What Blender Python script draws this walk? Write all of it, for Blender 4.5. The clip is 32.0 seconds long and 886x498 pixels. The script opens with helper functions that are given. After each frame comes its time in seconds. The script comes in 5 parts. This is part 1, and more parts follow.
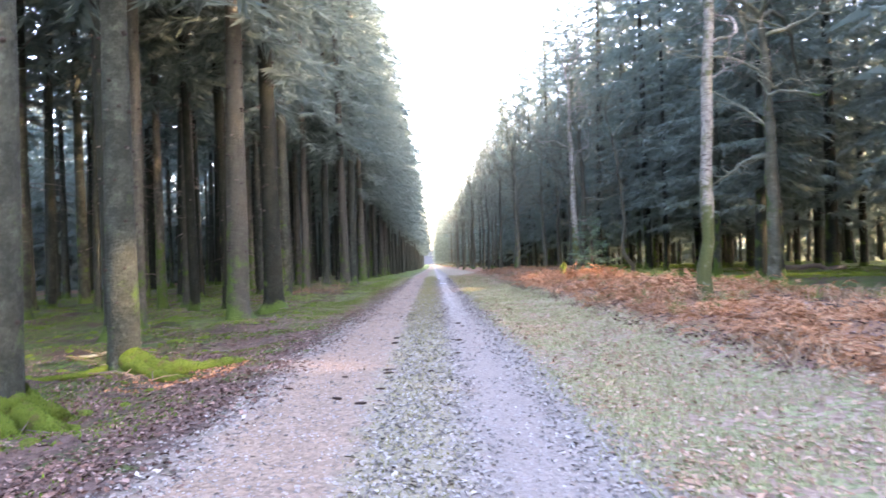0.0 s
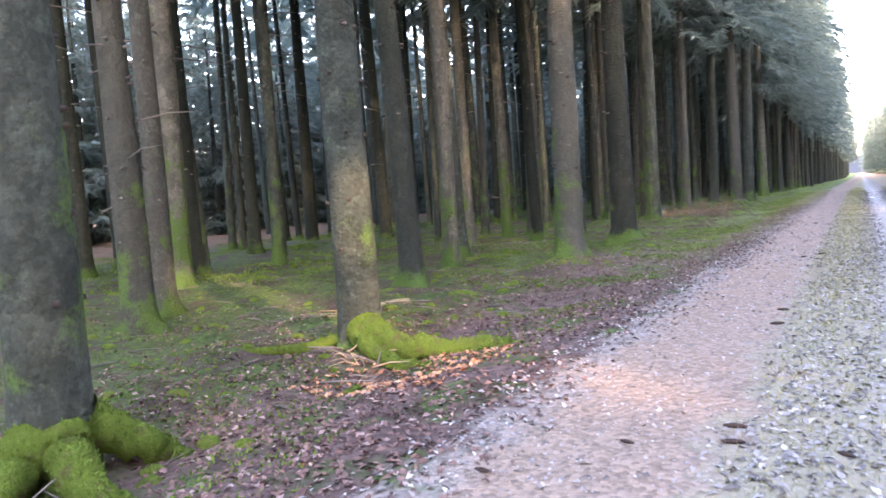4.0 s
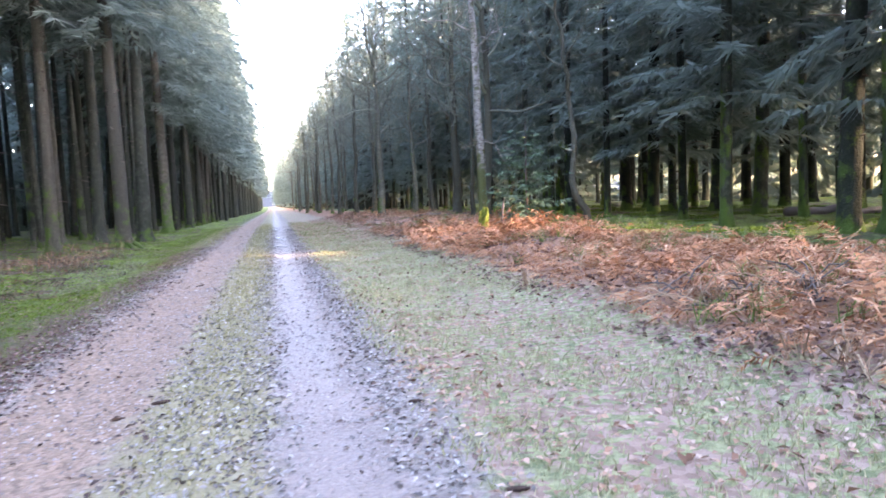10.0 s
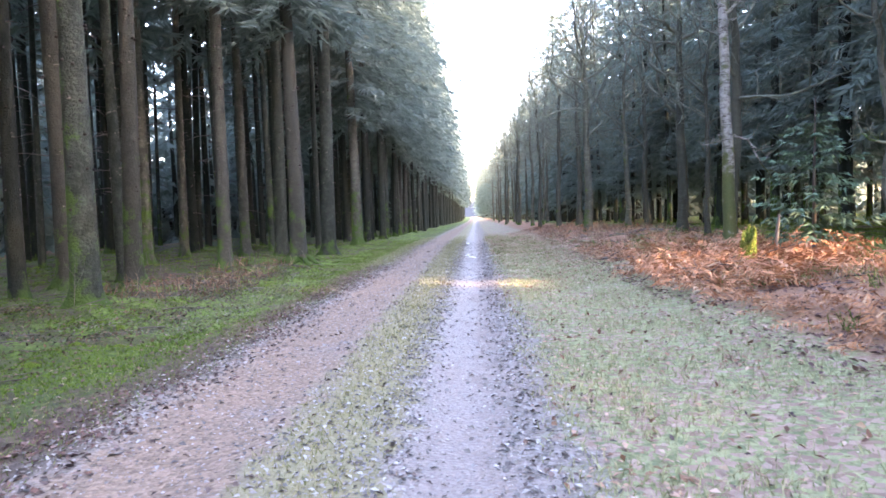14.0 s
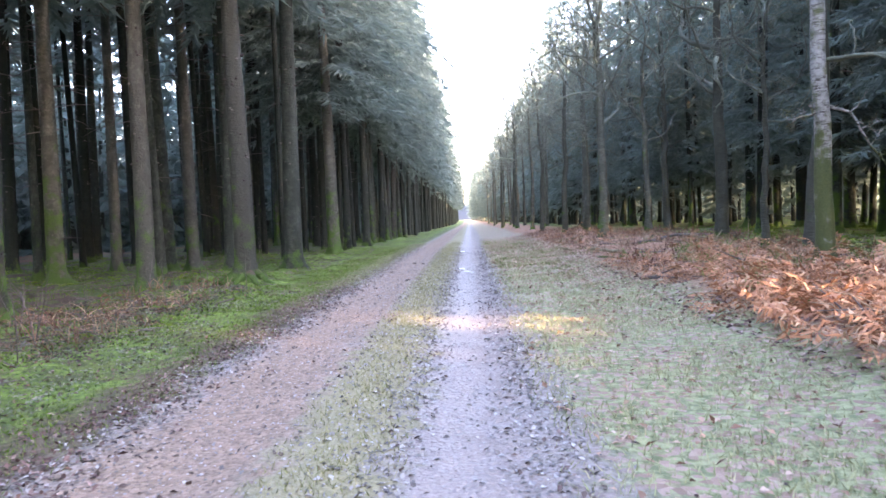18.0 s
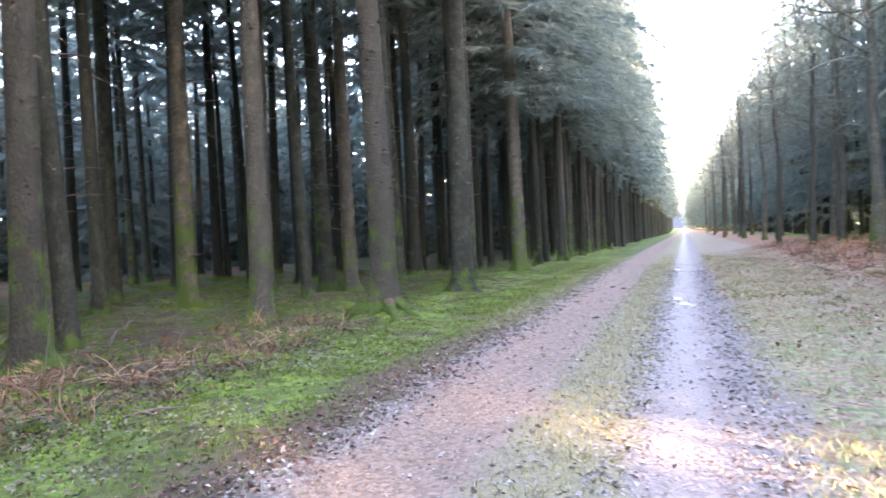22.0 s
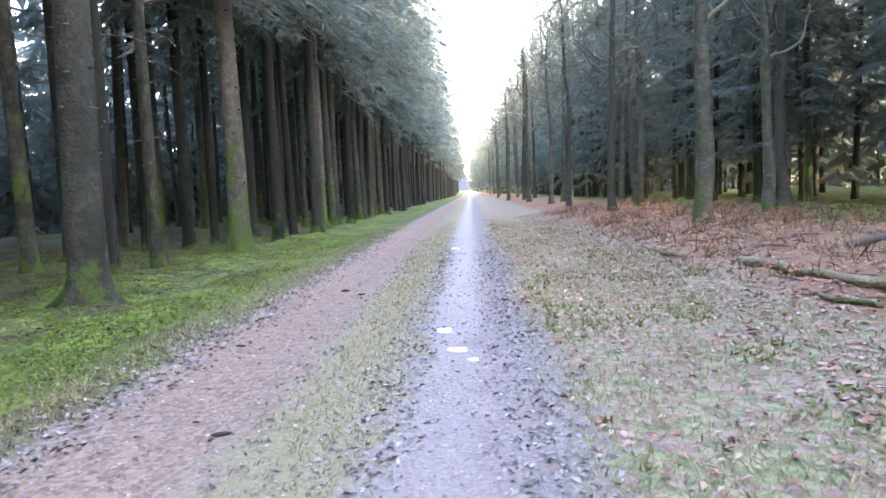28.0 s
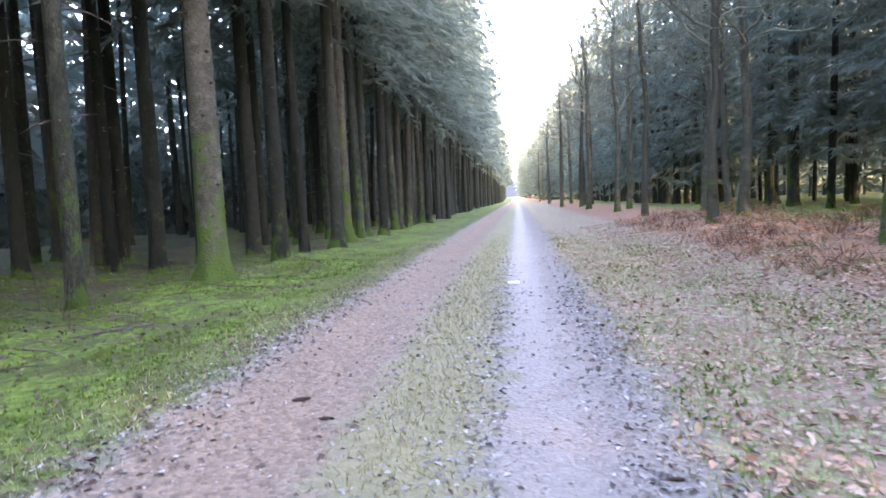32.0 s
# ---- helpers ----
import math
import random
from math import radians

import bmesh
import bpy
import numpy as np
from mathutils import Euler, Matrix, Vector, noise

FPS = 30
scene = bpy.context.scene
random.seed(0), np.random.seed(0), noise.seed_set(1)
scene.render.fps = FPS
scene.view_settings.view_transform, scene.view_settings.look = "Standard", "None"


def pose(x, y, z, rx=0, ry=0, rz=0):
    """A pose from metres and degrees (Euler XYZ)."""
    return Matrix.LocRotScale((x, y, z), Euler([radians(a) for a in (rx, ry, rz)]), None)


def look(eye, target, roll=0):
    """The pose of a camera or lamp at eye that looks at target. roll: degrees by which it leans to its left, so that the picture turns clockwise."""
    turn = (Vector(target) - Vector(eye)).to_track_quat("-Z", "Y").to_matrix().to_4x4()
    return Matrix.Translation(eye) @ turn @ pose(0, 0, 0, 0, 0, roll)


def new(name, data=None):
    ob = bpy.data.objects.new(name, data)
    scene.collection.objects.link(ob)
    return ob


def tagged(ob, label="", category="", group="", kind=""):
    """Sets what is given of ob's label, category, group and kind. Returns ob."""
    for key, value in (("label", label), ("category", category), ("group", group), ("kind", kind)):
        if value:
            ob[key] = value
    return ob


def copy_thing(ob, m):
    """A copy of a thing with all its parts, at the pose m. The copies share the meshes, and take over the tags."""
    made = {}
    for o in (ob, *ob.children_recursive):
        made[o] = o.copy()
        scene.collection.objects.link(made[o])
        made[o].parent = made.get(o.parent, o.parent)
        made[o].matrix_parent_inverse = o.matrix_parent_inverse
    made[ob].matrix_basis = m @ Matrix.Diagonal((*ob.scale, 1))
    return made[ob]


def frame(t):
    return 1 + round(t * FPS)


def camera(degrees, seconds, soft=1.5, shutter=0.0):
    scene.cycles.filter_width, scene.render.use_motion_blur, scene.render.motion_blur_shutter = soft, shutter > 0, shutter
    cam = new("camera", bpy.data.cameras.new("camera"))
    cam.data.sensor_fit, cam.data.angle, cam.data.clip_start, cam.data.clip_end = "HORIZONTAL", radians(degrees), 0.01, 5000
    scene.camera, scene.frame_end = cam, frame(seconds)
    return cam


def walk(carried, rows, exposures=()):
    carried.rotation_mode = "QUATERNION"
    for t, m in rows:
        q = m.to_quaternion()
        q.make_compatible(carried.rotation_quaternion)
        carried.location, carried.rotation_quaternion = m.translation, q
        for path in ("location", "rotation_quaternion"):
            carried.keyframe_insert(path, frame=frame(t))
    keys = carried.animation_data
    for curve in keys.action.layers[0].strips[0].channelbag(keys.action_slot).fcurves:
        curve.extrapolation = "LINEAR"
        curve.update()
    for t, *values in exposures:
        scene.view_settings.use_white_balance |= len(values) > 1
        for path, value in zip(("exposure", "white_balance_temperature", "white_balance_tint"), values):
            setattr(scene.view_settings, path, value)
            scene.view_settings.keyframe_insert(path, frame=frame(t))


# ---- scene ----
cam = camera(62.8, 32.0, soft=1.6, shutter=0.3)
METRES, EYE, TILT, LEAN, TURN = 45.0, 1.52, 0.0, 0.0, -0.8
ROWS = [
    (0.0, 0.0, 0.0, 0.0, 0.02, 0.61, 1.85),
    (0.5, -0.0008, 0.0166, -0.0005, 5.11, -0.24, -0.74),
    (1.0, -0.0006, 0.03, -0.0005, 6.01, -1.14, 1.13),
    (1.5, -0.0001, 0.0463, -0.0003, 7.91, -2.08, 0.63),
    (2.0, -0.0013, 0.061, 0.0, 10.61, -3.68, 1.22),
    (2.5, -0.0001, 0.0766, -0.0002, 16.65, -3.67, 2.59),
    (3.0, -0.0007, 0.0909, -0.0005, 20.98, -4.67, 1.67),
    (3.5, -0.0003, 0.1063, -0.0006, 26.17, -4.73, 3.15),
    (5.5, -0.0071, 0.1666, 0.0015, 36.57, -4.33, 2.67),
    (6.0, -0.0083, 0.1826, 0.0009, 36.6, -4.25, 4.2),
    (6.5, -0.0111, 0.199, 0.0007, 38.82, -4.4, 4.89),
    (7.0, -0.0114, 0.215, 0.001, 36.54, -2.11, 5.6),
    (7.5, -0.011, 0.2306, 0.0005, 30.83, -2.41, 3.98),
    (8.0, -0.0107, 0.2468, 0.0003, 21.43, -2.55, 3.88),
    (8.5, -0.0095, 0.2616, 0.0007, 14.53, -2.99, 3.2),
    (9.0, -0.007, 0.2782, 0.0006, 0.16, -3.84, 3.51),
    (9.5, -0.0017, 0.2937, 0.0002, -6.94, -4.73, 2.79),
    (10.0, 0.0035, 0.3088, 0.0008, -12.36, -4.52, 2.36),
    (10.5, 0.0097, 0.3214, 0.0008, -13.97, -0.63, 2.24),
    (11.0, 0.0139, 0.3344, 0.0011, -12.95, 0.53, 1.72),
    (11.5, 0.0163, 0.3474, 0.0014, -14.85, -0.65, 2.35),
    (12.0, 0.0179, 0.3624, 0.0016, -7.58, -0.57, 3.12),
    (12.5, 0.0166, 0.3771, 0.0021, -1.73, -1.18, 2.97),
    (13.0, 0.0172, 0.3935, 0.0018, 0.39, -2.43, 2.36),
    (13.5, 0.0147, 0.409, 0.0014, 2.9, -3.18, 2.35),
    (15.5, 0.0095, 0.4697, 0.0004, 3.25, -2.57, 0.97),
    (16.0, 0.0079, 0.4853, 0.0011, 0.52, -3.16, 2.69),
    (16.5, 0.008, 0.5001, 0.0013, 0.47, -2.7, 2.09),
    (17.0, 0.0077, 0.5162, 0.0013, 0.46, -2.9, 2.16),
    (17.5, 0.0086, 0.5316, 0.001, 1.51, -2.94, 2.83),
    (18.0, 0.0084, 0.5479, 0.0004, 2.88, -2.87, 2.19),
    (18.5, 0.0103, 0.5632, 0.0004, 2.2, -1.61, 2.84),
    (19.0, 0.0103, 0.5776, 0.0001, 2.67, -1.53, 2.29),
    (19.5, 0.0109, 0.5929, 0.0009, 1.44, -0.15, 3.12),
    (20.0, 0.0107, 0.6071, 0.0008, 2.57, -0.67, 2.11),
    (20.5, 0.0086, 0.6224, 0.0013, 4.58, -0.53, 4.05),
    (21.0, 0.0081, 0.6374, 0.0012, 7.4, 0.13, 4.64),
    (21.5, 0.0057, 0.6528, 0.0009, 13.36, -1.66, 2.05),
    (22.0, 0.0052, 0.6663, 0.0002, 19.22, -1.42, 2.66),
    (22.5, 0.0029, 0.681, -0.0003, 26.89, -2.6, 0.5),
    (23.0, 0.0031, 0.695, -0.0005, 29.42, -2.13, 2.08),
    (23.5, 0.0021, 0.7112, -0.0014, 33.14, -2.63, 1.79),
    (24.0, 0.0006, 0.7258, -0.001, 32.95, -4.09, 2.58),
    (24.5, 0.002, 0.742, -0.0008, 26.24, -3.98, 2.01),
    (25.0, 0.0015, 0.758, -0.0005, 16.82, -4.67, 2.1),
    (25.5, 0.0031, 0.7755, -0.0008, 11.86, -4.24, 3.45),
    (26.0, 0.0033, 0.7913, -0.0015, 8.36, -5.61, 1.16),
    (26.5, 0.0056, 0.8074, -0.0017, 4.91, -5.22, 2.88),
    (28.5, 0.0054, 0.8744, -0.0021, 2.69, -5.14, 2.23),
    (29.0, 0.0054, 0.8909, -0.002, 3.33, -5.09, 1.6),
    (29.5, 0.0026, 0.9078, -0.0015, 3.32, -4.39, 2.45),
    (30.0, 0.0026, 0.9238, -0.0021, 3.3, -4.55, 1.39),
    (30.5, 0.0004, 0.9414, -0.0023, 2.8, -4.24, 1.08),
    (31.0, 0.0002, 0.9567, -0.0031, 2.5, -5.33, 0.08),
    (31.5, -0.0016, 0.9746, -0.0036, 4.41, -5.84, -0.29),
    (32.0, -0.0038, 0.9908, -0.0038, 6.61, -4.49, 2.52),
]
walk(cam, [(t, pose(0, 0, EYE, TILT, LEAN, TURN) @ pose(METRES * x, METRES * y, METRES * z, 90 + pitch, roll, yaw)) for t, x, y, z, yaw, pitch, roll in ROWS],
     exposures=[(t, e + 0.62, 6540 if t < 5 or t > 20 else 6340, 36) for t, e in ((0.0, 4.5), (1.0, 4.3), (3.5, 4.45), (5.5, 5.15), (6.5, 5.2), (8.0, 5.25), (9.0, 5.05), (10.0, 4.7), (11.0, 4.7), (13.0, 4.65),
                                              (19.0, 4.65), (23.0, 4.95), (24.5, 5.1), (26.0, 4.85), (32.0, 4.8))])

# ---- sky and sun ----
SUN_ELEVATION, SUN_TOWARDS = radians(11), Vector((0.87, -0.5, 0)).normalized()
world = bpy.data.worlds.new("winter_sky")
scene.world = world
world.use_nodes = True
sky = world.node_tree.nodes.new("ShaderNodeTexSky")
sky.sky_type, sky.sun_disc = "NISHITA", False
sky.sun_elevation, sky.sun_rotation = SUN_ELEVATION, math.atan2(SUN_TOWARDS.x, SUN_TOWARDS.y)
sky.air_density, sky.dust_density, sky.ozone_density = 1.0, 3.0, 1.0
world.node_tree.links.new(sky.outputs[0], world.node_tree.nodes["Background"].inputs[0])
world.node_tree.nodes["Background"].inputs[1].default_value = 0.15
sun_data = bpy.data.lights.new("sun", "SUN")
sun_data.energy, sun_data.angle, sun_data.color = 1.3, radians(1.5), (1.0, 0.73, 0.43)
sun = new("sun", sun_data)
sun.matrix_world = look(SUN_TOWARDS * 100 + Vector((0, 0, 100 * math.tan(SUN_ELEVATION))), (0, 0, 0))


# ---- materials ----
class Nodes:
    """A node material, written as expressions."""

    def __init__(self, name, rough=0.85, spec=0.3):
        self.m = bpy.data.materials.new(name)
        self.m.use_nodes = True
        self.t = self.m.node_tree
        self.b = self.t.nodes["Principled BSDF"]
        self.b.inputs["Roughness"].default_value = rough
        self.b.inputs["Specular IOR Level"].default_value = spec
        self.geo = self.t.nodes.new("ShaderNodeNewGeometry")
        self.at = self.geo.outputs["Position"]
        self.island = self.geo.outputs["Random Per Island"]
        self.coord = self.t.nodes.new("ShaderNodeTexCoord").outputs["Object"]
        self.rand = self.t.nodes.new("ShaderNodeObjectInfo").outputs["Random"]

    def put(self, sock, v):
        if isinstance(v, (int, float)):
            sock.default_value = v
        elif isinstance(v, tuple):
            sock.default_value = (*v, 1) if len(v) == 3 and len(sock.default_value) == 4 else v
        else:
            self.t.links.new(v, sock)

    def math(self, op, a, b=0.0, clamp=False):
        n = self.t.nodes.new("ShaderNodeMath")
        n.operation, n.use_clamp = op, clamp
        self.put(n.inputs[0], a), self.put(n.inputs[1], b)
        return n.outputs[0]

    def xyz(self, v):
        n = self.t.nodes.new("ShaderNodeSeparateXYZ")
        self.put(n.inputs[0], v)
        return n.outputs[0], n.outputs[1], n.outputs[2]

    def stretch(self, v, s):
        n = self.t.nodes.new("ShaderNodeVectorMath")
        n.operation = "MULTIPLY"
        self.put(n.inputs[0], v), self.put(n.inputs[1], s)
        return n.outputs[0]

    def noise(self, v, scale, detail=3.0, rough=0.55):
        n = self.t.nodes.new("ShaderNodeTexNoise")
        self.put(n.inputs["Vector"], v), self.put(n.inputs["Scale"], scale)
        self.put(n.inputs["Detail"], detail), self.put(n.inputs["Roughness"], rough)
        return n.outputs[0]

    def cells(self, v, scale, out="Color"):
        n = self.t.nodes.new("ShaderNodeTexVoronoi")
        self.put(n.inputs["Vector"], v), self.put(n.inputs["Scale"], scale)
        return n.outputs[out]

    def step(self, v, lo, hi, a=0.0, b=1.0):
        n = self.t.nodes.new("ShaderNodeMapRange")
        n.interpolation_type = "SMOOTHSTEP"
        for i, w in enumerate((v, lo, hi, a, b)):
            self.put(n.inputs[i], w)
        return n.outputs[0]

    def mix(self, f, a, b):
        n = self.t.nodes.new("ShaderNodeMix")
        n.data_type = "RGBA"
        self.put(n.inputs[0], f), self.put(n.inputs[6], a), self.put(n.inputs[7], b)
        return n.outputs[2]

    def done(self, colour, bump=None, strength=0.4, distance=0.02, rough=None):
        self.put(self.b.inputs["Base Color"], colour)
        if rough is not None:
            self.put(self.b.inputs["Roughness"], rough)
        if bump is not None:
            n = self.t.nodes.new("ShaderNodeBump")
            self.put(n.inputs["Height"], bump)
            n.inputs["Strength"].default_value, n.inputs["Distance"].default_value = strength, distance
            self.t.links.new(n.outputs[0], self.b.inputs["Normal"])
        return self.m


def ground_material():
    """Forest floor, gravel lane with two wheel ruts, and grassy verge, told apart by their place across the ride."""
    n = Nodes("ground", 0.9, 0.25)
    x, y, z = n.xyz(n.at)
    big, mid, fine = n.noise(n.at, 0.7, 4), n.noise(n.at, 3.0, 4), n.noise(n.at, 28.0, 4, 0.65)
    xw = n.math("ADD", x, n.math("MULTIPLY", n.math("SUBTRACT", mid, 0.5), 1.1))
    # forest floor: needle litter and moss
    litter = n.mix(fine, (0.024, 0.018, 0.013), (0.085, 0.060, 0.045))
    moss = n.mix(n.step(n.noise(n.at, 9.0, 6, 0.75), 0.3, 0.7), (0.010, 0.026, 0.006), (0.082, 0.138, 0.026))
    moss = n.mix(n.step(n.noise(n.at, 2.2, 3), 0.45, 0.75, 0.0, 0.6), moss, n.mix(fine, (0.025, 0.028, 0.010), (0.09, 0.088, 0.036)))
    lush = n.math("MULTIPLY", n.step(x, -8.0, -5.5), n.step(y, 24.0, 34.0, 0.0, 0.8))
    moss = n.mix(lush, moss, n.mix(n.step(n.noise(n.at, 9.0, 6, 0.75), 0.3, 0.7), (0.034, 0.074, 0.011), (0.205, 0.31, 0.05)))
    moss = n.mix(n.step(n.noise(n.at, 1.7, 4, 0.7), 0.44, 0.60, 0.0, 0.65), moss, n.mix(fine, (0.018, 0.032, 0.008), (0.08, 0.11, 0.03)))
    bare = n.step(n.math("ADD", big, n.math("MULTIPLY", mid, 0.6)), 0.79, 0.95)
    bare = n.math("ADD", bare, n.math("MULTIPLY", n.step(mid, 0.42, 0.56), n.math("MULTIPLY", n.step(y, 22.0, 14.0, 0.0, 0.6), n.step(x, -8.5, -5.5))), True)
    bare = n.math("MULTIPLY", bare, n.math("SUBTRACT", 1.0, n.math("MULTIPLY", n.step(y, 20.0, 30.0), n.step(x, -7.0, -5.0, 0.0, 0.45))))
    deep = n.math("MULTIPLY", n.step(x, -7.5, -11.0), n.step(n.noise(n.at, 1.8, 4, 0.65), 0.40, 0.56))
    bare = n.math("ADD", bare, n.math("MULTIPLY", deep, 0.15), True)
    bare = n.math("ADD", bare, n.math("MULTIPLY", n.step(x, 10.5, 14.0, 0.0, 0.4), n.step(n.noise(n.at, 1.6, 4, 0.65), 0.42, 0.58)), True)
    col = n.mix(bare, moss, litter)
    # random patches of darker litter, with the shade of hollows in the colour
    hollow_shade = n.math("MULTIPLY", n.step(n.noise(n.at, 3.2, 5, 0.7), 0.53, 0.62, 0.0, 0.75), n.step(x, -3.6, -5.0))
    col = n.mix(hollow_shade, col, n.mix(fine, (0.014, 0.015, 0.007), (0.055, 0.048, 0.028)))
    # beds of fallen bracken on the right
    brown = n.mix(fine, (0.15, 0.08, 0.047), (0.38, 0.22, 0.135))
    col = n.mix(n.math("MULTIPLY", n.step(xw, 3.6, 4.7), n.step(xw, 10.5, 7.5)), col, brown)
    col = n.mix(n.math("MULTIPLY", n.step(x, -20.0, -25.0), n.step(n.noise(n.at, 0.8, 4), 0.3, 0.55)), col, n.mix(fine, (0.07, 0.038, 0.022), (0.19, 0.11, 0.065)))
    # grass verges, pale on the right, mossier on the left
    grass = n.mix(n.step(n.noise(n.at, 8.0, 5, 0.7), 0.35, 0.65), (0.13, 0.155, 0.070), (0.30, 0.32, 0.17))
    flakes = n.cells(n.at, 15.0)
    dry = n.math("ADD", n.step(y, 39.0, 48.0, 0.0, 0.3), n.step(y, 28.0, 18.0, 0.0, 0.24))
    leaf = n.mix(flakes, (0.17, 0.11, 0.08), (0.38, 0.285, 0.225))
    grass = n.mix(n.step(n.math("ADD", n.xyz(flakes)[0], n.math("MULTIPLY", n.noise(n.at, 1.4, 4, 0.6), 1.3)), n.math("SUBTRACT", 1.2, dry), n.math("SUBTRACT", 1.36, dry)), grass, leaf)
    col = n.mix(n.math("MULTIPLY", n.step(xw, 1.1, 1.5), n.step(xw, 4.9, 4.1)), col, grass)
    leafy = n.mix(n.cells(n.at, 14.0), (0.042, 0.026, 0.021), (0.14, 0.096, 0.082))
    col = n.mix(n.math("MULTIPLY", n.math("MULTIPLY", n.step(xw, -5.6, -4.4), n.step(n.noise(n.at, 1.3, 3), 0.62, 0.5)), n.math("MULTIPLY", n.step(xw, -1.6, -2.1), n.step(y, 28.0, 17.0))), col, leafy)
    damp = n.math("MULTIPLY", n.math("MULTIPLY", n.math("MULTIPLY", n.step(xw, -3.3, -2.7), n.step(xw, -1.5, -1.9)), n.step(y, 15.0, 24.0, 0.0, 0.8)), n.step(y, 47.0, 40.0, 0.35, 1.0))
    col = n.mix(damp, col, leafy)
    # the gravel lane
    stones = n.cells(n.at, 26.0)
    chips = n.mix(0.5, n.mix(stones, (0.085, 0.075, 0.065), (0.385, 0.355, 0.32)), n.mix(fine, (0.095, 0.081, 0.068), (0.31, 0.273, 0.238)))
    tan = n.mix(n.math("MULTIPLY", n.math("ADD", fine, n.xyz(stones)[1]), 0.5), (0.095, 0.066, 0.046), (0.36, 0.272, 0.20))
    left_rut = n.math("MULTIPLY", n.step(xw, -2.2, -1.7), n.step(xw, -0.4, -0.9))
    lane = n.mix(n.math("MULTIPLY", n.math("MULTIPLY", left_rut, n.step(y, 12.0, 22.0, 0.95, 1.0)), n.step(big, 0.12, 0.42)), chips, tan)
    right_rut = n.math("MULTIPLY", n.math("MULTIPLY", n.step(xw, 0.2, 0.45), n.step(xw, 1.2, 0.9)), n.step(y, 4.0, 20.0, 0.55, 0.85))
    lane = n.mix(right_rut, lane, n.mix(fine, (0.13, 0.108, 0.093), (0.36, 0.31, 0.275)))
    strip = n.math("MULTIPLY", n.math("MULTIPLY", n.step(xw, -0.85, -0.5), n.step(xw, 0.35, 0.05)), n.step(y, 4.0, 22.0, 0.5, 1.0))
    lane = n.mix(strip, lane, n.mix(n.noise(n.at, 12.0, 4, 0.7), (0.13, 0.125, 0.06), (0.33, 0.30, 0.19)))
    lane_mask = n.math("MULTIPLY", n.step(xw, -2.4, -1.95), n.step(xw, 1.75, 1.3))
    col = n.mix(lane_mask, col, lane)
    wet = n.math("MULTIPLY", n.math("MULTIPLY", n.step(xw, 0.1, 0.35), n.step(xw, 0.95, 0.7)), n.step(y, 12.0, 24.0))
    lumps = n.math("MULTIPLY", n.noise(n.at, 7.0, 6, 0.7), n.math("SUBTRACT", 2.6, n.math("MULTIPLY", lane_mask, 2.6)))
    bump = n.math("ADD", n.math("ADD", lumps, n.math("MULTIPLY", fine, 0.6)), n.math("MULTIPLY", n.cells(n.at, 26.0, "Distance"), n.math("MULTIPLY", lane_mask, -0.8)))
    return n.done(col, bump, 0.7, 0.03, n.step(wet, 0.0, 1.0, 0.9, 0.6))


def bark_material(name, dark, light, moss_amount, scale=7.0, foot=0.26):
    """Scaly bark with pale lichen blotches, and moss that climbs from the foot along one side."""
    n = Nodes(name, 0.95, 0.15)
    v = n.stretch(n.coord, (0.5, 0.5, 0.95))
    shift = n.math("MULTIPLY", n.rand, 40.0)
    v2 = n.t.nodes.new("ShaderNodeVectorMath")
    n.put(v2.inputs[0], v), n.put(v2.inputs[1], shift)
    v2 = v2.outputs[0]
    x, y, z = n.xyz(n.coord)
    fine, patch = n.noise(v2, scale * 4, 5, 0.7), n.noise(v2, 2.3, 4)
    scales = n.xyz(n.cells(v2, scale * 2.6))[0]
    col = n.mix(n.math("ADD", n.math("MULTIPLY", fine, 0.6), n.math("MULTIPLY", scales, 0.4)), dark, light)
    col = n.mix(n.step(n.noise(v2, 5.5, 6, 0.75), 0.50, 0.66, 0.0, 0.75), col, n.mix(fine, light, (light[0] * 1.9, light[1] * 2.0, light[2] * 2.0)))
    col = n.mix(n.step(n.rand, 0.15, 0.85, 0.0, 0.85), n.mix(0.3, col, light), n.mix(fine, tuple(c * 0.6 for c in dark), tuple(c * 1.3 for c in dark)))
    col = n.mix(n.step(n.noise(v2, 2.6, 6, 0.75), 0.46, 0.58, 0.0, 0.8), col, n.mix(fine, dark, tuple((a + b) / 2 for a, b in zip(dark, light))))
    low = n.math("ADD", n.step(z, 0.5, 0.0, 0.0, foot), n.step(z, 6.0, 0.5, 0.0, moss_amount))
    nx, ny, nz = n.xyz(n.geo.outputs["Normal"])
    side = n.math("MULTIPLY", n.math("SUBTRACT", ny, nx), 0.07)
    green = n.math("ADD", n.math("ADD", patch, n.math("MULTIPLY", fine, 0.35)), n.math("ADD", low, side))
    mossy = n.step(n.math("ADD", green, n.step(n.rand, 0.34, 0.22, 0.0, 0.12)), 0.86, 1.03)
    col = n.mix(mossy, col, n.mix(n.noise(n.coord, 30.0, 3), (0.024, 0.050, 0.011), (0.085, 0.145, 0.033)))
    return n.done(col, n.math("ADD", fine, n.math("MULTIPLY", n.cells(v2, scale * 2.6, "Distance"), -0.8)), 0.7, 0.035)


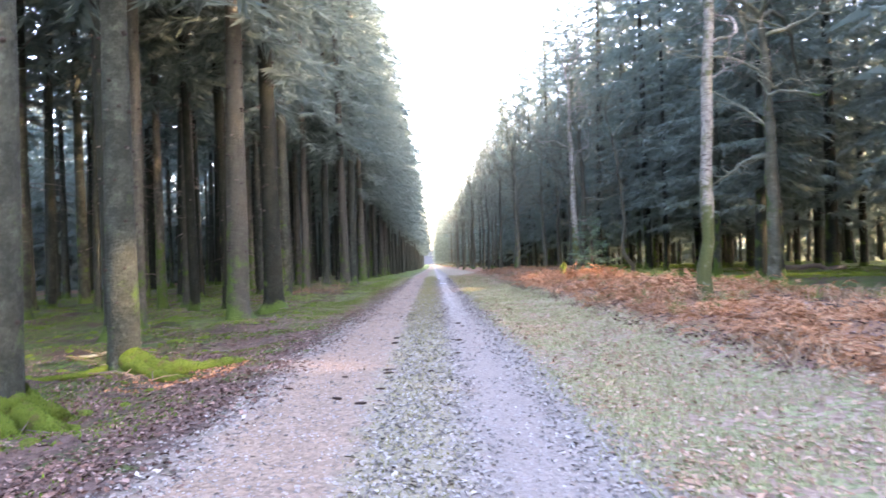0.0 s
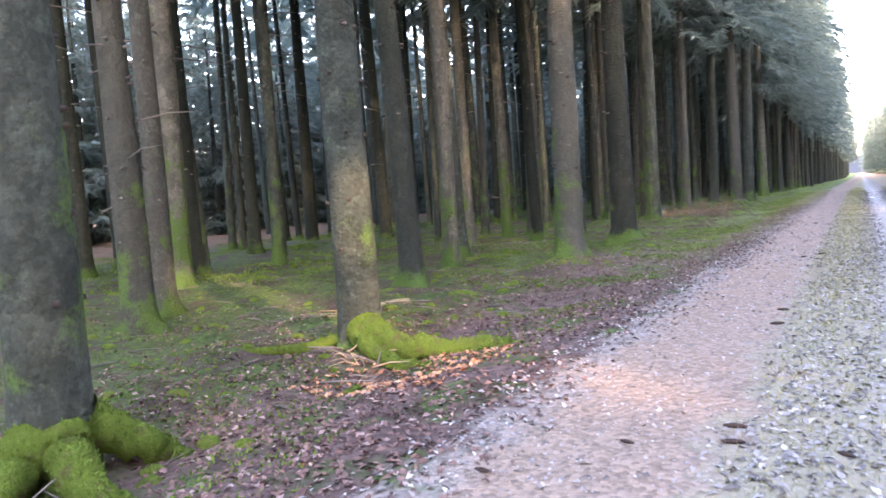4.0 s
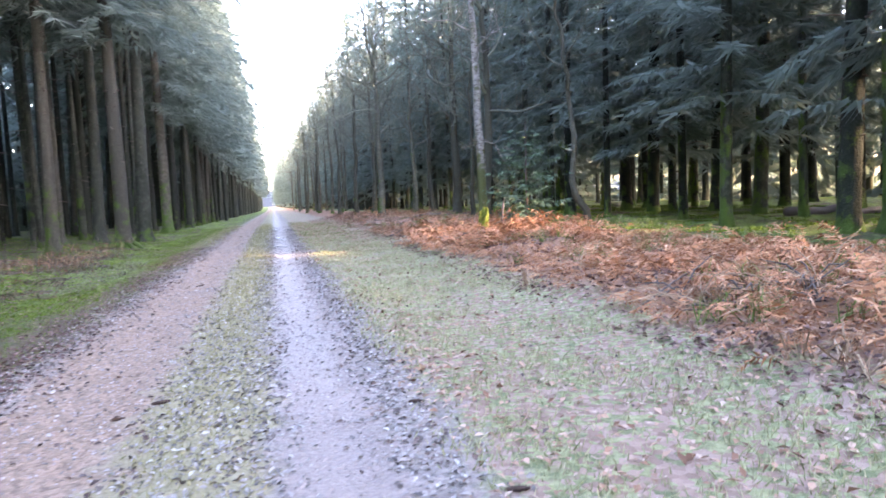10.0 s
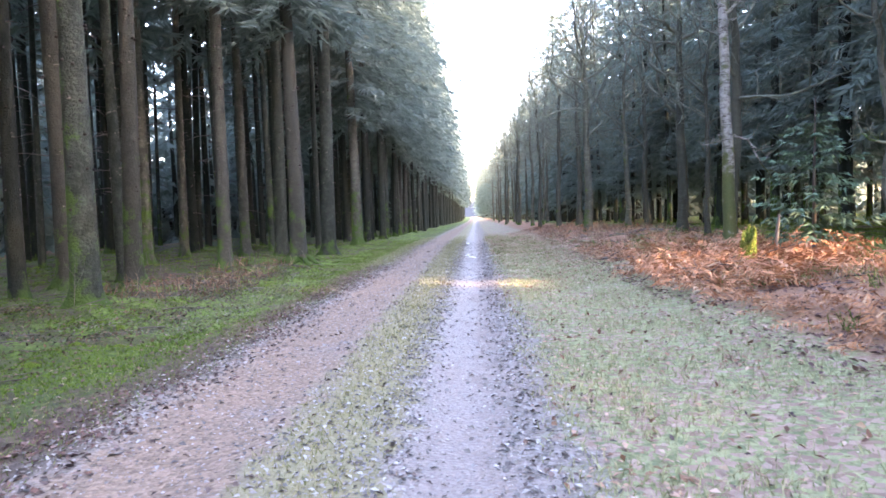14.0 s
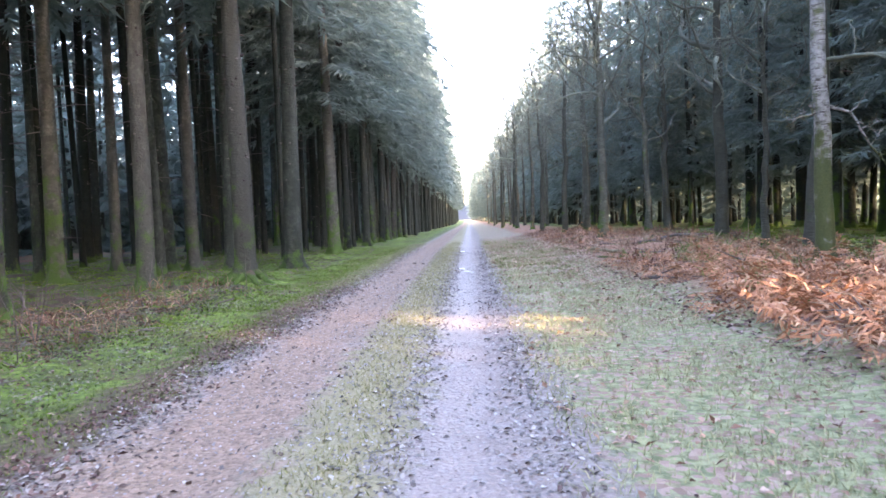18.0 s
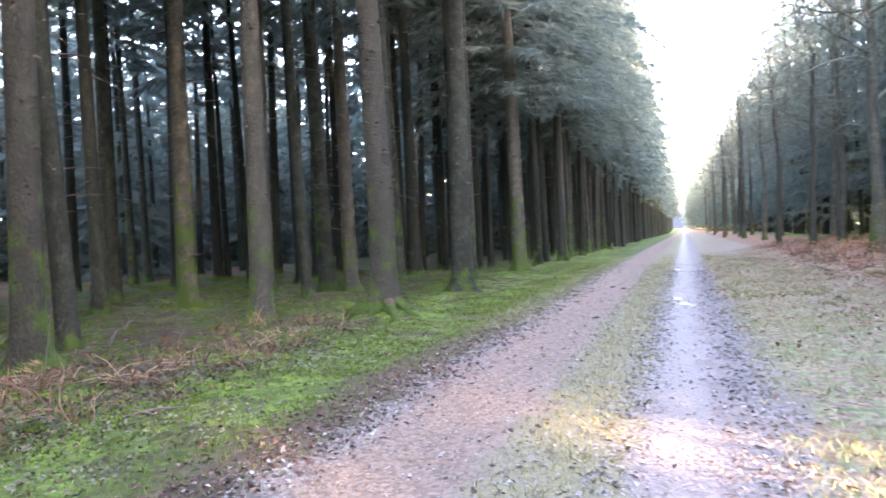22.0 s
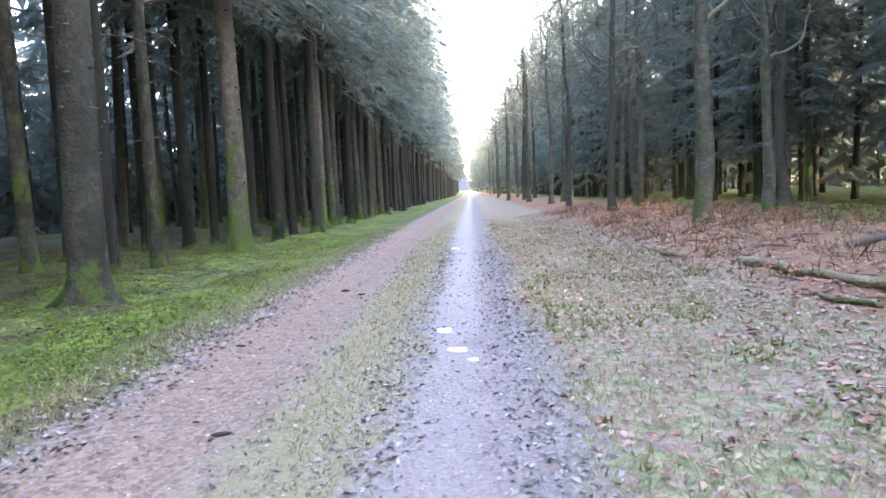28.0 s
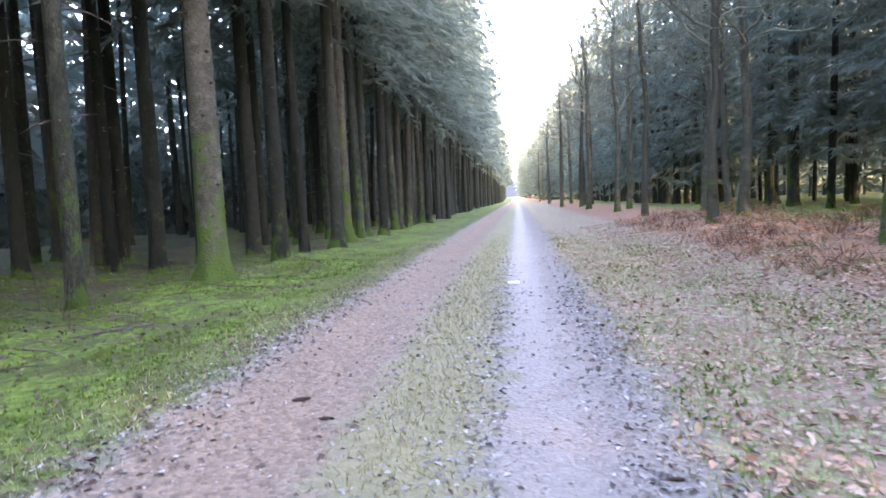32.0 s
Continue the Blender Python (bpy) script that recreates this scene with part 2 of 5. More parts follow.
def birch_bark():
    n = Nodes("birch_bark", 0.85, 0.2)
    x, y, z = n.xyz(n.coord)
    fine, patch = n.noise(n.coord, 26.0, 5, 0.7), n.noise(n.coord, 3.2, 4)
    bands = n.noise(n.stretch(n.coord, (2.0, 2.0, 11.0)), 2.4, 5, 0.65)
    col = n.mix(fine, (0.16, 0.15, 0.13), (0.42, 0.41, 0.37))
    col = n.mix(n.step(n.noise(n.coord, 7.0, 4, 0.7), 0.45, 0.62, 0.0, 0.7), col, n.mix(fine, (0.07, 0.065, 0.055), (0.17, 0.165, 0.13)))
    col = n.mix(n.step(bands, 0.53, 0.62), col, (0.07, 0.06, 0.05))
    moss = n.step(n.math("ADD", n.math("ADD", patch, n.math("MULTIPLY", fine, 0.3)), n.step(z, 4.0, 0.2, 0.0, 0.3)), 0.64, 0.86)
    col = n.mix(moss, col, n.mix(fine, (0.035, 0.045, 0.018), (0.12, 0.14, 0.05)))
    return n.done(col, n.math("ADD", bands, fine), 0.7, 0.03)


def moss_coat():
    n = Nodes("moss_coat", 1.0, 0.05)
    fine, patch = n.noise(n.at, 70.0, 4, 0.7), n.noise(n.at, 7.0, 4)
    col = n.mix(fine, (0.03, 0.06, 0.010), (0.175, 0.25, 0.04))
    col = n.mix(n.step(patch, 0.5, 0.7, 0.0, 0.7), col, n.mix(fine, (0.05, 0.045, 0.02), (0.16, 0.13, 0.07)))
    return n.done(col, n.math("ADD", fine, n.noise(n.at, 18.0, 4)), 1.0, 0.05)


def plain(name, a, b, rough=0.85, scale=12.0, spec=0.25, by_island=0.7, stretch=(1, 1, 1)):
    """Two tones that change from piece to piece and, finer, over each piece."""
    n = Nodes(name, rough, spec)
    f = n.math("ADD", n.math("MULTIPLY", n.island, by_island), n.math("MULTIPLY", n.noise(n.stretch(n.at, stretch), scale, 3), 1 - by_island))
    return n.done(n.mix(f, a, b))


def needles(name, a, b):
    """Needled sprays, which let some of the light through."""
    n = Nodes(name, 1.0, 0.05)
    col = n.mix(n.math("ADD", n.math("MULTIPLY", n.island, 0.6), n.math("MULTIPLY", n.noise(n.at, 3.0, 3), 0.4)), a, b)
    m = n.done(col)
    thin, both = n.t.nodes.new("ShaderNodeBsdfTranslucent"), n.t.nodes.new("ShaderNodeMixShader")
    n.put(thin.inputs["Color"], col)
    both.inputs[0].default_value = 0.5
    n.t.links.new(n.b.outputs[0], both.inputs[1]), n.t.links.new(thin.outputs[0], both.inputs[2])
    n.t.links.new(both.outputs[0], n.t.nodes["Material Output"].inputs["Surface"])
    return m


def three_tone(name, a, b, c, rough=0.85):
    n = Nodes(name, rough, 0.25)
    col = n.mix(n.step(n.island, 0.1, 0.6), a, b)
    col = n.mix(n.step(n.island, 0.72, 1.0), col, c)
    return n.done(n.mix(n.math("MULTIPLY", n.noise(n.at, 40.0, 2), 0.5), col, tuple(v * 0.5 for v in b)))


GROUND = ground_material()
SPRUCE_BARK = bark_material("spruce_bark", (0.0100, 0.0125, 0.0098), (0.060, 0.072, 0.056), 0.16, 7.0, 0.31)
MOSSY_BARK = bark_material("mossy_bark", (0.04, 0.042, 0.031), (0.125, 0.13, 0.098), 0.07, 7.0, 0.3)
ROOT_BARK = bark_material("root_bark", (0.034, 0.026, 0.020), (0.15, 0.108, 0.085), 0.0, 9.0, 0.42)
PALE_BARK = bark_material("pale_spruce_bark", (0.026, 0.028, 0.022), (0.112, 0.114, 0.092), 0.27, 7.0, 0.2)
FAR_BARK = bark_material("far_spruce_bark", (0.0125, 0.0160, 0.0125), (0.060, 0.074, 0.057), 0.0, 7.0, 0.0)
BIRCH_BARK = birch_bark()
NEEDLES = needles("spruce_needles", (0.084, 0.118, 0.100), (0.185, 0.24, 0.205))
KNOT = plain("knot", (0.014, 0.012, 0.010), (0.045, 0.038, 0.032), 0.95, 40.0)
YOUNG_NEEDLES = plain("young_needles", (0.04, 0.085, 0.055), (0.10, 0.17, 0.10), 0.7, 8.0, 0.3)
DEAD_TWIG = plain("dead_twig", (0.06, 0.052, 0.045), (0.15, 0.135, 0.12), 0.95, 6.0)
MOSS = plain("moss", (0.024, 0.054, 0.008), (0.145, 0.225, 0.036), 0.95, 20.0, 0.1, 0.5)
MOSS_COAT = moss_coat()
GRASS = three_tone("verge_grass", (0.195, 0.215, 0.10), (0.35, 0.365, 0.20), (0.45, 0.39, 0.25))
MIDDLE_GRASS = three_tone("middle_grass", (0.15, 0.16, 0.058), (0.29, 0.285, 0.135), (0.38, 0.33, 0.20))
GREEN_GRASS = three_tone("green_grass", (0.07, 0.12, 0.02), (0.17, 0.225, 0.06), (0.30, 0.27, 0.14))
BRACKEN = three_tone("dead_bracken", (0.22, 0.095, 0.045), (0.45, 0.22, 0.11), (0.54, 0.37, 0.23))
PURPLE_LEAVES = three_tone("beech_litter", (0.058, 0.032, 0.025), (0.17, 0.10, 0.08), (0.34, 0.25, 0.22), 0.7)
LICHEN_BARK = bark_material("lichen_bark", (0.08, 0.09, 0.068), (0.22, 0.24, 0.18), 0.1, 9.0)
ORANGE_LEAVES = three_tone("oak_litter", (0.23, 0.125, 0.075), (0.45, 0.295, 0.205), (0.54, 0.42, 0.335), 0.7)
PALE_LEAVES = three_tone("bleached_leaves", (0.085, 0.074, 0.066), (0.29, 0.272, 0.25), (0.48, 0.465, 0.44), 0.6)
STONE = three_tone("gravel_stone", (0.14, 0.125, 0.115), (0.32, 0.29, 0.27), (0.46, 0.43, 0.41), 0.8)
CONE = plain("cone_scales", (0.018, 0.012, 0.010), (0.07, 0.045, 0.035), 0.8, 60.0)
DEAD_STALK = three_tone("dead_stalk", (0.22, 0.14, 0.085), (0.36, 0.26, 0.17), (0.50, 0.41, 0.29))
YELLOW_LEAF = three_tone("yellow_green_moss", (0.11, 0.14, 0.03), (0.25, 0.27, 0.06), (0.36, 0.33, 0.09))
PALE_STONE = plain("pale_stone", (0.55, 0.55, 0.56), (0.75, 0.76, 0.77), 0.45, 18.0, 0.5, 0.1)
LOG_WOOD = bark_material("log_bark", (0.14, 0.12, 0.07), (0.36, 0.325, 0.20), 0.0, 9.0, 0.0)
DARK_LEAVES = three_tone("wet_leaves", (0.045, 0.03, 0.025), (0.11, 0.075, 0.06), (0.24, 0.17, 0.14), 0.55)
IVY = three_tone("ground_ivy", (0.08, 0.10, 0.06), (0.18, 0.20, 0.13), (0.27, 0.25, 0.18), 0.7)
DRY_WEED = three_tone("dry_weed", (0.10, 0.055, 0.035), (0.22, 0.125, 0.08), (0.38, 0.28, 0.18))
BRAMBLE = three_tone("bramble_leaf", (0.035, 0.05, 0.025), (0.10, 0.085, 0.06), (0.24, 0.12, 0.08), 0.6)


# ---- meshes ----
rng = np.random.default_rng(7)
LATTICE = rng.random((256, 256))


def value_noise(x, y, size, k=0):
    x, y = np.asarray(x, float) / size + 37.3 * k + 1000, np.asarray(y, float) / size + 11.9 * k + 1000
    i, j = np.floor(x).astype(int), np.floor(y).astype(int)
    u, v = x - i, y - j
    u, v = u * u * (3 - 2 * u), v * v * (3 - 2 * v)
    g = lambda a, b: LATTICE[a % 256, b % 256]
    return (g(i, j) * (1 - u) + g(i + 1, j) * u) * (1 - v) + (g(i, j + 1) * (1 - u) + g(i + 1, j + 1) * u) * v


def ramp(v, a, b):
    t = np.clip((np.asarray(v, float) - a) / (b - a), 0, 1)
    return t * t * (3 - 2 * t)


def height(x, y):
    """The ground's height: a nearly level ride that sinks gently far ahead, two ruts, hummocks under the trees, a bank on the right."""
    x, y = np.asarray(x, float), np.asarray(y, float)
    z = np.where(y < 55, -0.0033 * y, -0.18 - 0.012 * (y - 55))
    z = np.where(y > 320, -0.18 - 0.012 * 265, z)
    z = z - (0.06 + 0.22 * ramp(y, 22, 14)) * ramp(x, -2.0, -5.0) + 0.42 * ramp(x, 2.6, 6.6)
    rut = ramp(y, 10, 24)
    z = z - 0.035 * rut * (np.exp(-((x + 1.25) / 0.38) ** 2) + np.exp(-((x - 0.72) / 0.34) ** 2)) + 0.02 * np.exp(-((x + 0.25) / 0.4) ** 2)
    z = z + 0.09 * ramp(x, -3.2, -4.6) * ramp(value_noise(x, y, 0.9, 13), 0.38, 0.7)
    wild = ramp(x, -2.9, -4.4) + ramp(x, 3.6, 5.2)
    z = z + 0.3 * np.exp(-((x + 6.5) ** 2 + (y - 41.0) ** 2) / 0.3)
    z = z + wild * (0.22 * (value_noise(x, y, 1.7) - 0.5) + 0.12 * (value_noise(x, y, 0.6, 1) - 0.5) + 0.05 * (value_noise(x, y, 0.23, 5) - 0.5))
    return z + (1 - np.clip(wild, 0, 1)) * (0.02 * (value_noise(x, y, 0.35, 2) - 0.5) + 0.03 * (value_noise(x, y, 1.1, 3) - 0.5))


def mesh_of(name, verts, faces, material, smooth=False):
    """A mesh from an array of points and an array of faces that all have the same number of corners."""
    verts, faces = np.asarray(verts, np.float32), np.asarray(faces, np.int32)
    me = bpy.data.meshes.new(name)
    k = faces.shape[1]
    me.vertices.add(len(verts))
    me.vertices.foreach_set("co", verts.ravel())
    me.loops.add(faces.size)
    me.loops.foreach_set("vertex_index", faces.ravel())
    me.polygons.add(len(faces))
    me.polygons.foreach_set("loop_start", np.arange(0, faces.size, k, dtype=np.int32))
    me.polygons.foreach_set("loop_total", np.full(len(faces), k, np.int32))
    me.update(calc_edges=True)
    if smooth:
        me.polygons.foreach_set("use_smooth", np.ones(len(faces), bool))
    me.materials.append(material)
    return me


def join_arrays(pieces):
    verts, faces, at = [], [], 0
    for v, f in pieces:
        verts.append(np.asarray(v, float)), faces.append(np.asarray(f, int) + at)
        at += len(v)
    return np.concatenate(verts), np.concatenate(faces)


def tube(points, radii, sides=6, close=True):
    """Quads round a bent line, tapering; the far end is drawn to a point when its radius is small."""
    points, radii = np.asarray(points, float), np.asarray(radii, float)
    along = np.gradient(points, axis=0)
    along /= np.linalg.norm(along, axis=1)[:, None] + 1e-9
    ref = np.where(np.abs(along[:, 2:3]) > 0.9, np.array([[1.0, 0, 0]]), np.array([[0, 0, 1.0]]))
    u = np.cross(along, ref)
    u /= np.linalg.norm(u, axis=1)[:, None] + 1e-9
    w = np.cross(along, u)
    a = np.arange(sides) * 2 * np.pi / sides
    ring = points[:, None] + radii[:, None, None] * (np.cos(a)[None, :, None] * u[:, None] + np.sin(a)[None, :, None] * w[:, None])
    n = len(points)
    i, j = np.meshgrid(np.arange(n - 1), np.arange(sides), indexing="ij")
    q = np.stack([i * sides + j, i * sides + (j + 1) % sides, (i + 1) * sides + (j + 1) % sides, (i + 1) * sides + j], -1).reshape(-1, 4)
    return ring.reshape(-1, 3), q[:, ::-1]


def scatter(name, template, x, y, material, size=(0.8, 1.2), tilt=0.2, lift=0.0, flat=None):
    """Many turned copies of one small shape, set on the ground as one mesh."""
    tv, tf = np.asarray(template[0], float), np.asarray(template[1], int)
    n = len(x)
    s = rng.uniform(size[0], size[1], n)
    yaw, tx, ty = rng.uniform(0, 2 * np.pi, n), rng.normal(0, tilt, n), rng.normal(0, tilt, n)
    v = tv[None] * s[:, None, None]
    c, d = np.cos(tx)[:, None], np.sin(tx)[:, None]
    vy, vz = v[..., 1] * c - v[..., 2] * d, v[..., 1] * d + v[..., 2] * c
    c, d = np.cos(ty)[:, None], np.sin(ty)[:, None]
    vx, vz = v[..., 0] * c + vz * d, -v[..., 0] * d + vz * c
    c, d = np.cos(yaw)[:, None], np.sin(yaw)[:, None]
    out = np.stack([vx * c - vy * d + x[:, None], vx * d + vy * c + y[:, None], vz + (height(x, y) + lift)[:, None]], -1)
    faces = tf[None] + (np.arange(n) * len(tv))[:, None, None]
    ob = new(name, mesh_of(name, out.reshape(-1, 3), faces.reshape(-1, tf.shape[1]), material))
    return tagged(ob, kind="stuff")


def spread(n, x0, x1, y0, y1, near=0.0):
    """Random places; near > 0 draws more of them to small y - y0."""
    u = rng.random(n)
    return rng.uniform(x0, x1, n), y0 + (y1 - y0) * (u ** (1 + near))


def keep(x, y, chance):
    ok = rng.random(len(x)) < chance
    return x[ok], y[ok]


def part(name, me, parent, label=""):
    ob = new(name, me)
    ob.parent = parent
    return tagged(ob, label)


# ---- ground and road ----
def axis(*runs):
    out = [runs[0][0]]
    for a, b, step in runs:
        out += list(np.linspace(a, b, max(2, int(round((b - a) / step)) + 1))[1:])
    return np.array(out)


def ground_sheet():
    xs = axis((-600, -60, 60), (-60, -14, 2.0), (-14, -6, 0.35), (-6, -2.4, 0.15), (-2.4, 1.6, 0.125), (1.6, 6, 0.2), (6, 14, 0.4), (14, 60, 2.3), (60, 600, 60))
    ys = axis((-300, -40, 26), (-40, 2, 2), (2, 62, 0.2), (62, 110, 0.8), (110, 200, 3), (200, 900, 50))
    gx, gy = np.meshgrid(xs, ys, indexing="ij")
    gz = height(gx, gy)
    verts = np.stack([gx, gy, gz], -1).reshape(-1, 3)
    i, j = np.meshgrid(np.arange(len(xs) - 1), np.arange(len(ys) - 1), indexing="ij")
    k = len(ys)
    quads = np.stack([i * k + j, (i + 1) * k + j, (i + 1) * k + j + 1, i * k + j + 1], -1)
    mid = (xs[:-1] + xs[1:]) / 2
    lane = (mid > -2.4) & (mid < 1.6)
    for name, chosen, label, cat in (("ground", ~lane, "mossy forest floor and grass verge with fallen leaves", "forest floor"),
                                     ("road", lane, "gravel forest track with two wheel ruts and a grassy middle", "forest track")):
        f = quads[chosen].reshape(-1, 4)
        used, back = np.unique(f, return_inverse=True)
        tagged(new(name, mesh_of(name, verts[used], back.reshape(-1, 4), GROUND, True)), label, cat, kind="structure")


ground_sheet()


def haze_backdrop():
    """Haze painted as a low pale blue glowing wall where the ride ends."""
    n = Nodes("haze_glow", 1.0, 0.0)
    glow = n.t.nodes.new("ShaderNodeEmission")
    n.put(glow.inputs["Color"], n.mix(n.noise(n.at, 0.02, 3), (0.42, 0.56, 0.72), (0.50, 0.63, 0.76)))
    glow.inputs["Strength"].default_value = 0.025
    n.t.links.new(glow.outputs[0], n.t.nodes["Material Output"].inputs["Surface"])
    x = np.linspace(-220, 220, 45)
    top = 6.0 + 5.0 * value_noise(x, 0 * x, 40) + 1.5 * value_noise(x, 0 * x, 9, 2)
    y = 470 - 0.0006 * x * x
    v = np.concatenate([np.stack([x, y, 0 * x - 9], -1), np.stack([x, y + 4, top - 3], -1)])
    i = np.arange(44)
    tagged(new("backdrop", mesh_of("backdrop", v, np.stack([i, i + 1, i + 46, i + 45], -1), n.m)), "pale blue glowing backdrop for the haze far down the ride", "distance", kind="structure")


haze_backdrop()


# ---- trees ----
def trunk_shape(seed, tall, sides, rings, roots=5, root_len=0.55):
    """A spruce stem of 1 m girth-diameter unit: radius 0.5 at chest height, flared into root buttresses at the foot."""
    r = np.random.default_rng(seed)
    h = np.concatenate([[-0.25, 0.0, 0.12, 0.28, 0.5, 0.9], np.linspace(1.4, tall, rings)])
    a = np.arange(sides) * 2 * np.pi / sides
    ph = r.uniform(0, 2 * np.pi, roots) * 0.35 + np.arange(roots) * 2 * np.pi / roots
    out = []
    bend = r.normal(0, 0.25, 2)
    for z in h:
        rad = 0.5 * np.clip(1 - (z - 1.3) / (tall + 1.5), 0.06, 1.05) * np.ones(sides)
        low = max(0.0, 1 - max(z, 0) / 0.75)
        lobes = sum(np.exp(-((np.angle(np.exp(1j * (a - p)))) / 0.30) ** 2) for p in ph)
        rad = rad * (1 + 0.15 * low ** 1.5) + root_len * lobes * low ** 3.2
        rad *= 1 + 0.04 * np.sin(3 * a + z * 1.3 + seed) + r.normal(0, 0.012, sides)
        u = z / tall
        out.append(np.stack([rad * np.cos(a) + bend[0] * u * u, rad * np.sin(a) + bend[1] * u * u, np.full(sides, z)], -1))
    n = len(h)
    i, j = np.meshgrid(np.arange(n - 1), np.arange(sides), indexing="ij")
    q = np.stack([i * sides + j, i * sides + (j + 1) % sides, (i + 1) * sides + (j + 1) % sides, (i + 1) * sides + j], -1).reshape(-1, 4)
    return np.concatenate(out), q


def sprays(base, tip, side, width):
    """Thin pointed triangles from base to tip."""
    near = base + (tip - base) * 0.12
    v = np.stack([near + side * width[:, None], near - side * width[:, None], tip], 1)
    return v.reshape(-1, 3), np.arange(len(base) * 3).reshape(-1, 3)


def crown_shape(seed, low, top, reach, gap, per, twigs, length, width, droop=0.5):
    """Whorls of drooping branches, each hung with sprays of needles."""
    r = np.random.default_rng(seed)
    B, T, S, W = [], [], [], []
    h = low
    while h < top - 0.2:
        u = (h - low) / (top - low)
        n = max(3, int(round(per * (1 - 0.45 * u))))
        for a in r.uniform(0, 2 * np.pi) + np.arange(n) * 2 * np.pi / n + r.normal(0, 0.25, n):
            L = reach * min(1.0, 0.62 + 1.6 * u) * (1 - u) ** 0.7 * r.choice((0.55, 0.8, 1.0, 1.25)) * r.uniform(0.85, 1.15) + 0.15
            out, side = np.array([math.cos(a), math.sin(a), 0]), np.array([-math.sin(a), math.cos(a), 0])
            z0, sag = h + r.normal(0, gap * 0.7), droop * r.uniform(0.55, 1.5)
            k = max(3, int(twigs * (0.4 + 0.6 * L / reach)))
            s = np.sort(r.uniform(0.12, 1.0, k))
            lift = np.array([0, 0, 1.0])
            p = out * (L * s)[:, None] + lift * (z0 + L * (0.16 * s - sag * s * s + 0.12 * s ** 4))[:, None]
            sg = np.where(np.arange(k) % 2, 1.0, -1.0) * r.uniform(0.3, 1.0, k)
            d = out * r.uniform(0.25, 0.9, k)[:, None] + side * sg[:, None] + lift * r.uniform(-0.9, 0.0, k)[:, None]
            d /= np.linalg.norm(d, axis=1)[:, None]
            ln = length * r.uniform(0.6, 1.3, k) * (0.55 + 0.45 * (1 - u))
            sd = np.cross(d, r.normal(0, 1, (k, 3)) + lift * 0.35)
            sd /= np.linalg.norm(sd, axis=1)[:, None] + 1e-9
            B.append(p), T.append(p + d * ln[:, None]), S.append(sd), W.append(width * r.uniform(0.6, 1.3, k) * (0.7 + 0.3 * (1 - u)))
            # the branch itself
            e = out * L * 0.95 + lift * (z0 + L * (0.28 - sag) * 0.9)
            B.append(np.array([lift * z0])), T.append(np.array([e])), S.append(np.array([side])), W.append(np.array([0.035]))
        h += gap * r.uniform(0.8, 1.2)
    return sprays(np.concatenate(B), np.concatenate(T), np.concatenate(S), np.concatenate(W))


def dead_branch(r, radius, length, h):
    """A short dead branch or stub, from the bark outwards along x."""
    L = r.uniform(0.03, 0.09) if r.random() < 0.6 + 0.3 * (h < 4) else r.uniform(0.3, 1.0) * length
    t = 0.022 if L < 0.15 else 0.014
    rise = r.uniform(-0.25, 0.2)
    p = np.array([[radius * 0.7, 0, rise * radius * 0.7], [radius + L * 0.5, r.normal(0, 0.03), rise * (radius + L * 0.5)], [radius + L, r.normal(0, 0.05), rise * (radius + L) - 0.08 * L]])
    return tube(p, [t * 1.3, t, 0.003], 4)


def stub_shape(seed, low, high, radius, n, length):
    """Whorls of short dead branches on the bare stem, joined."""
    r = np.random.default_rng(seed)
    pieces = []
    for h in np.arange(low, high, 0.62):
        for a in r.uniform(0, 2 * np.pi, n):
            v, f = dead_branch(r, radius, length, h)
            c, s = math.cos(a), math.sin(a)
            pieces.append((v @ np.array([[c, s, 0], [-s, c, 0], [0, 0, 1]]) + np.array([0, 0, h + r.normal(0, 0.05)]), f))
    return mesh_of("dead_branchwork", *join_arrays(pieces), DEAD_TWIG)


def meshes(name, shapes, material, smooth=False):
    return [mesh_of(name, v, f, material, smooth) for v, f in shapes]


thin = [trunk_shape(20 + s, 28, 8, 5, 4, 0.3) for s in range(3)]
far_crowns = [crown_shape(50 + s, 9.0, 31, 4.2, 1.1, 6, 15, 1.1, 0.19, 0.55) for s in range(3)]
far_low_crowns = [crown_shape(55 + s, 3.0, 28, 3.3, 1.05, 6, 17, 0.95, 0.17, 0.45) for s in range(3)]
shade_crowns = [crown_shape(65 + s, 12, 30, 3.0, 1.9, 5, 9, 1.6, 0.35) for s in range(3)]
low_thicket_crowns = [crown_shape(62 + s, 0.4, 19.5, 3.2, 0.9, 6, 34, 0.85, 0.11, 0.4) for s in range(3)]
thicket_crowns = [crown_shape(60 + s, 0.5, 21, 3.2, 1.3, 5, 11, 1.4, 0.32, 0.35) for s in range(3)]
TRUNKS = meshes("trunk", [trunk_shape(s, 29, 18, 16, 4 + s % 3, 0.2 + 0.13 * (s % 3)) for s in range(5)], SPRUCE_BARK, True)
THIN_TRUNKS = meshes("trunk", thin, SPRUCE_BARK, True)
EDGE_CROWNS = meshes("crown", [crown_shape(s, 8.2, 32, 4.3, 0.78, 7, 92, 0.62, 0.055, 0.6) for s in range(4)], NEEDLES)
INNER_CROWNS = meshes("crown", [crown_shape(30 + s, 11.5, 30, 2.8, 0.95, 5, 22, 0.85, 0.10) for s in range(4)], NEEDLES)
LOW_CROWNS = meshes("crown", [crown_shape(40 + s, 3.6, 29, 3.3, 0.8, 7, 70, 0.58, 0.05, 0.45) for s in range(4)], NEEDLES)
stub_rng = np.random.default_rng(70)
LONG_STUBS = [mesh_of("dead_branch", *dead_branch(stub_rng, 0.24, 1.6, 9), DEAD_TWIG) for s in range(14)]
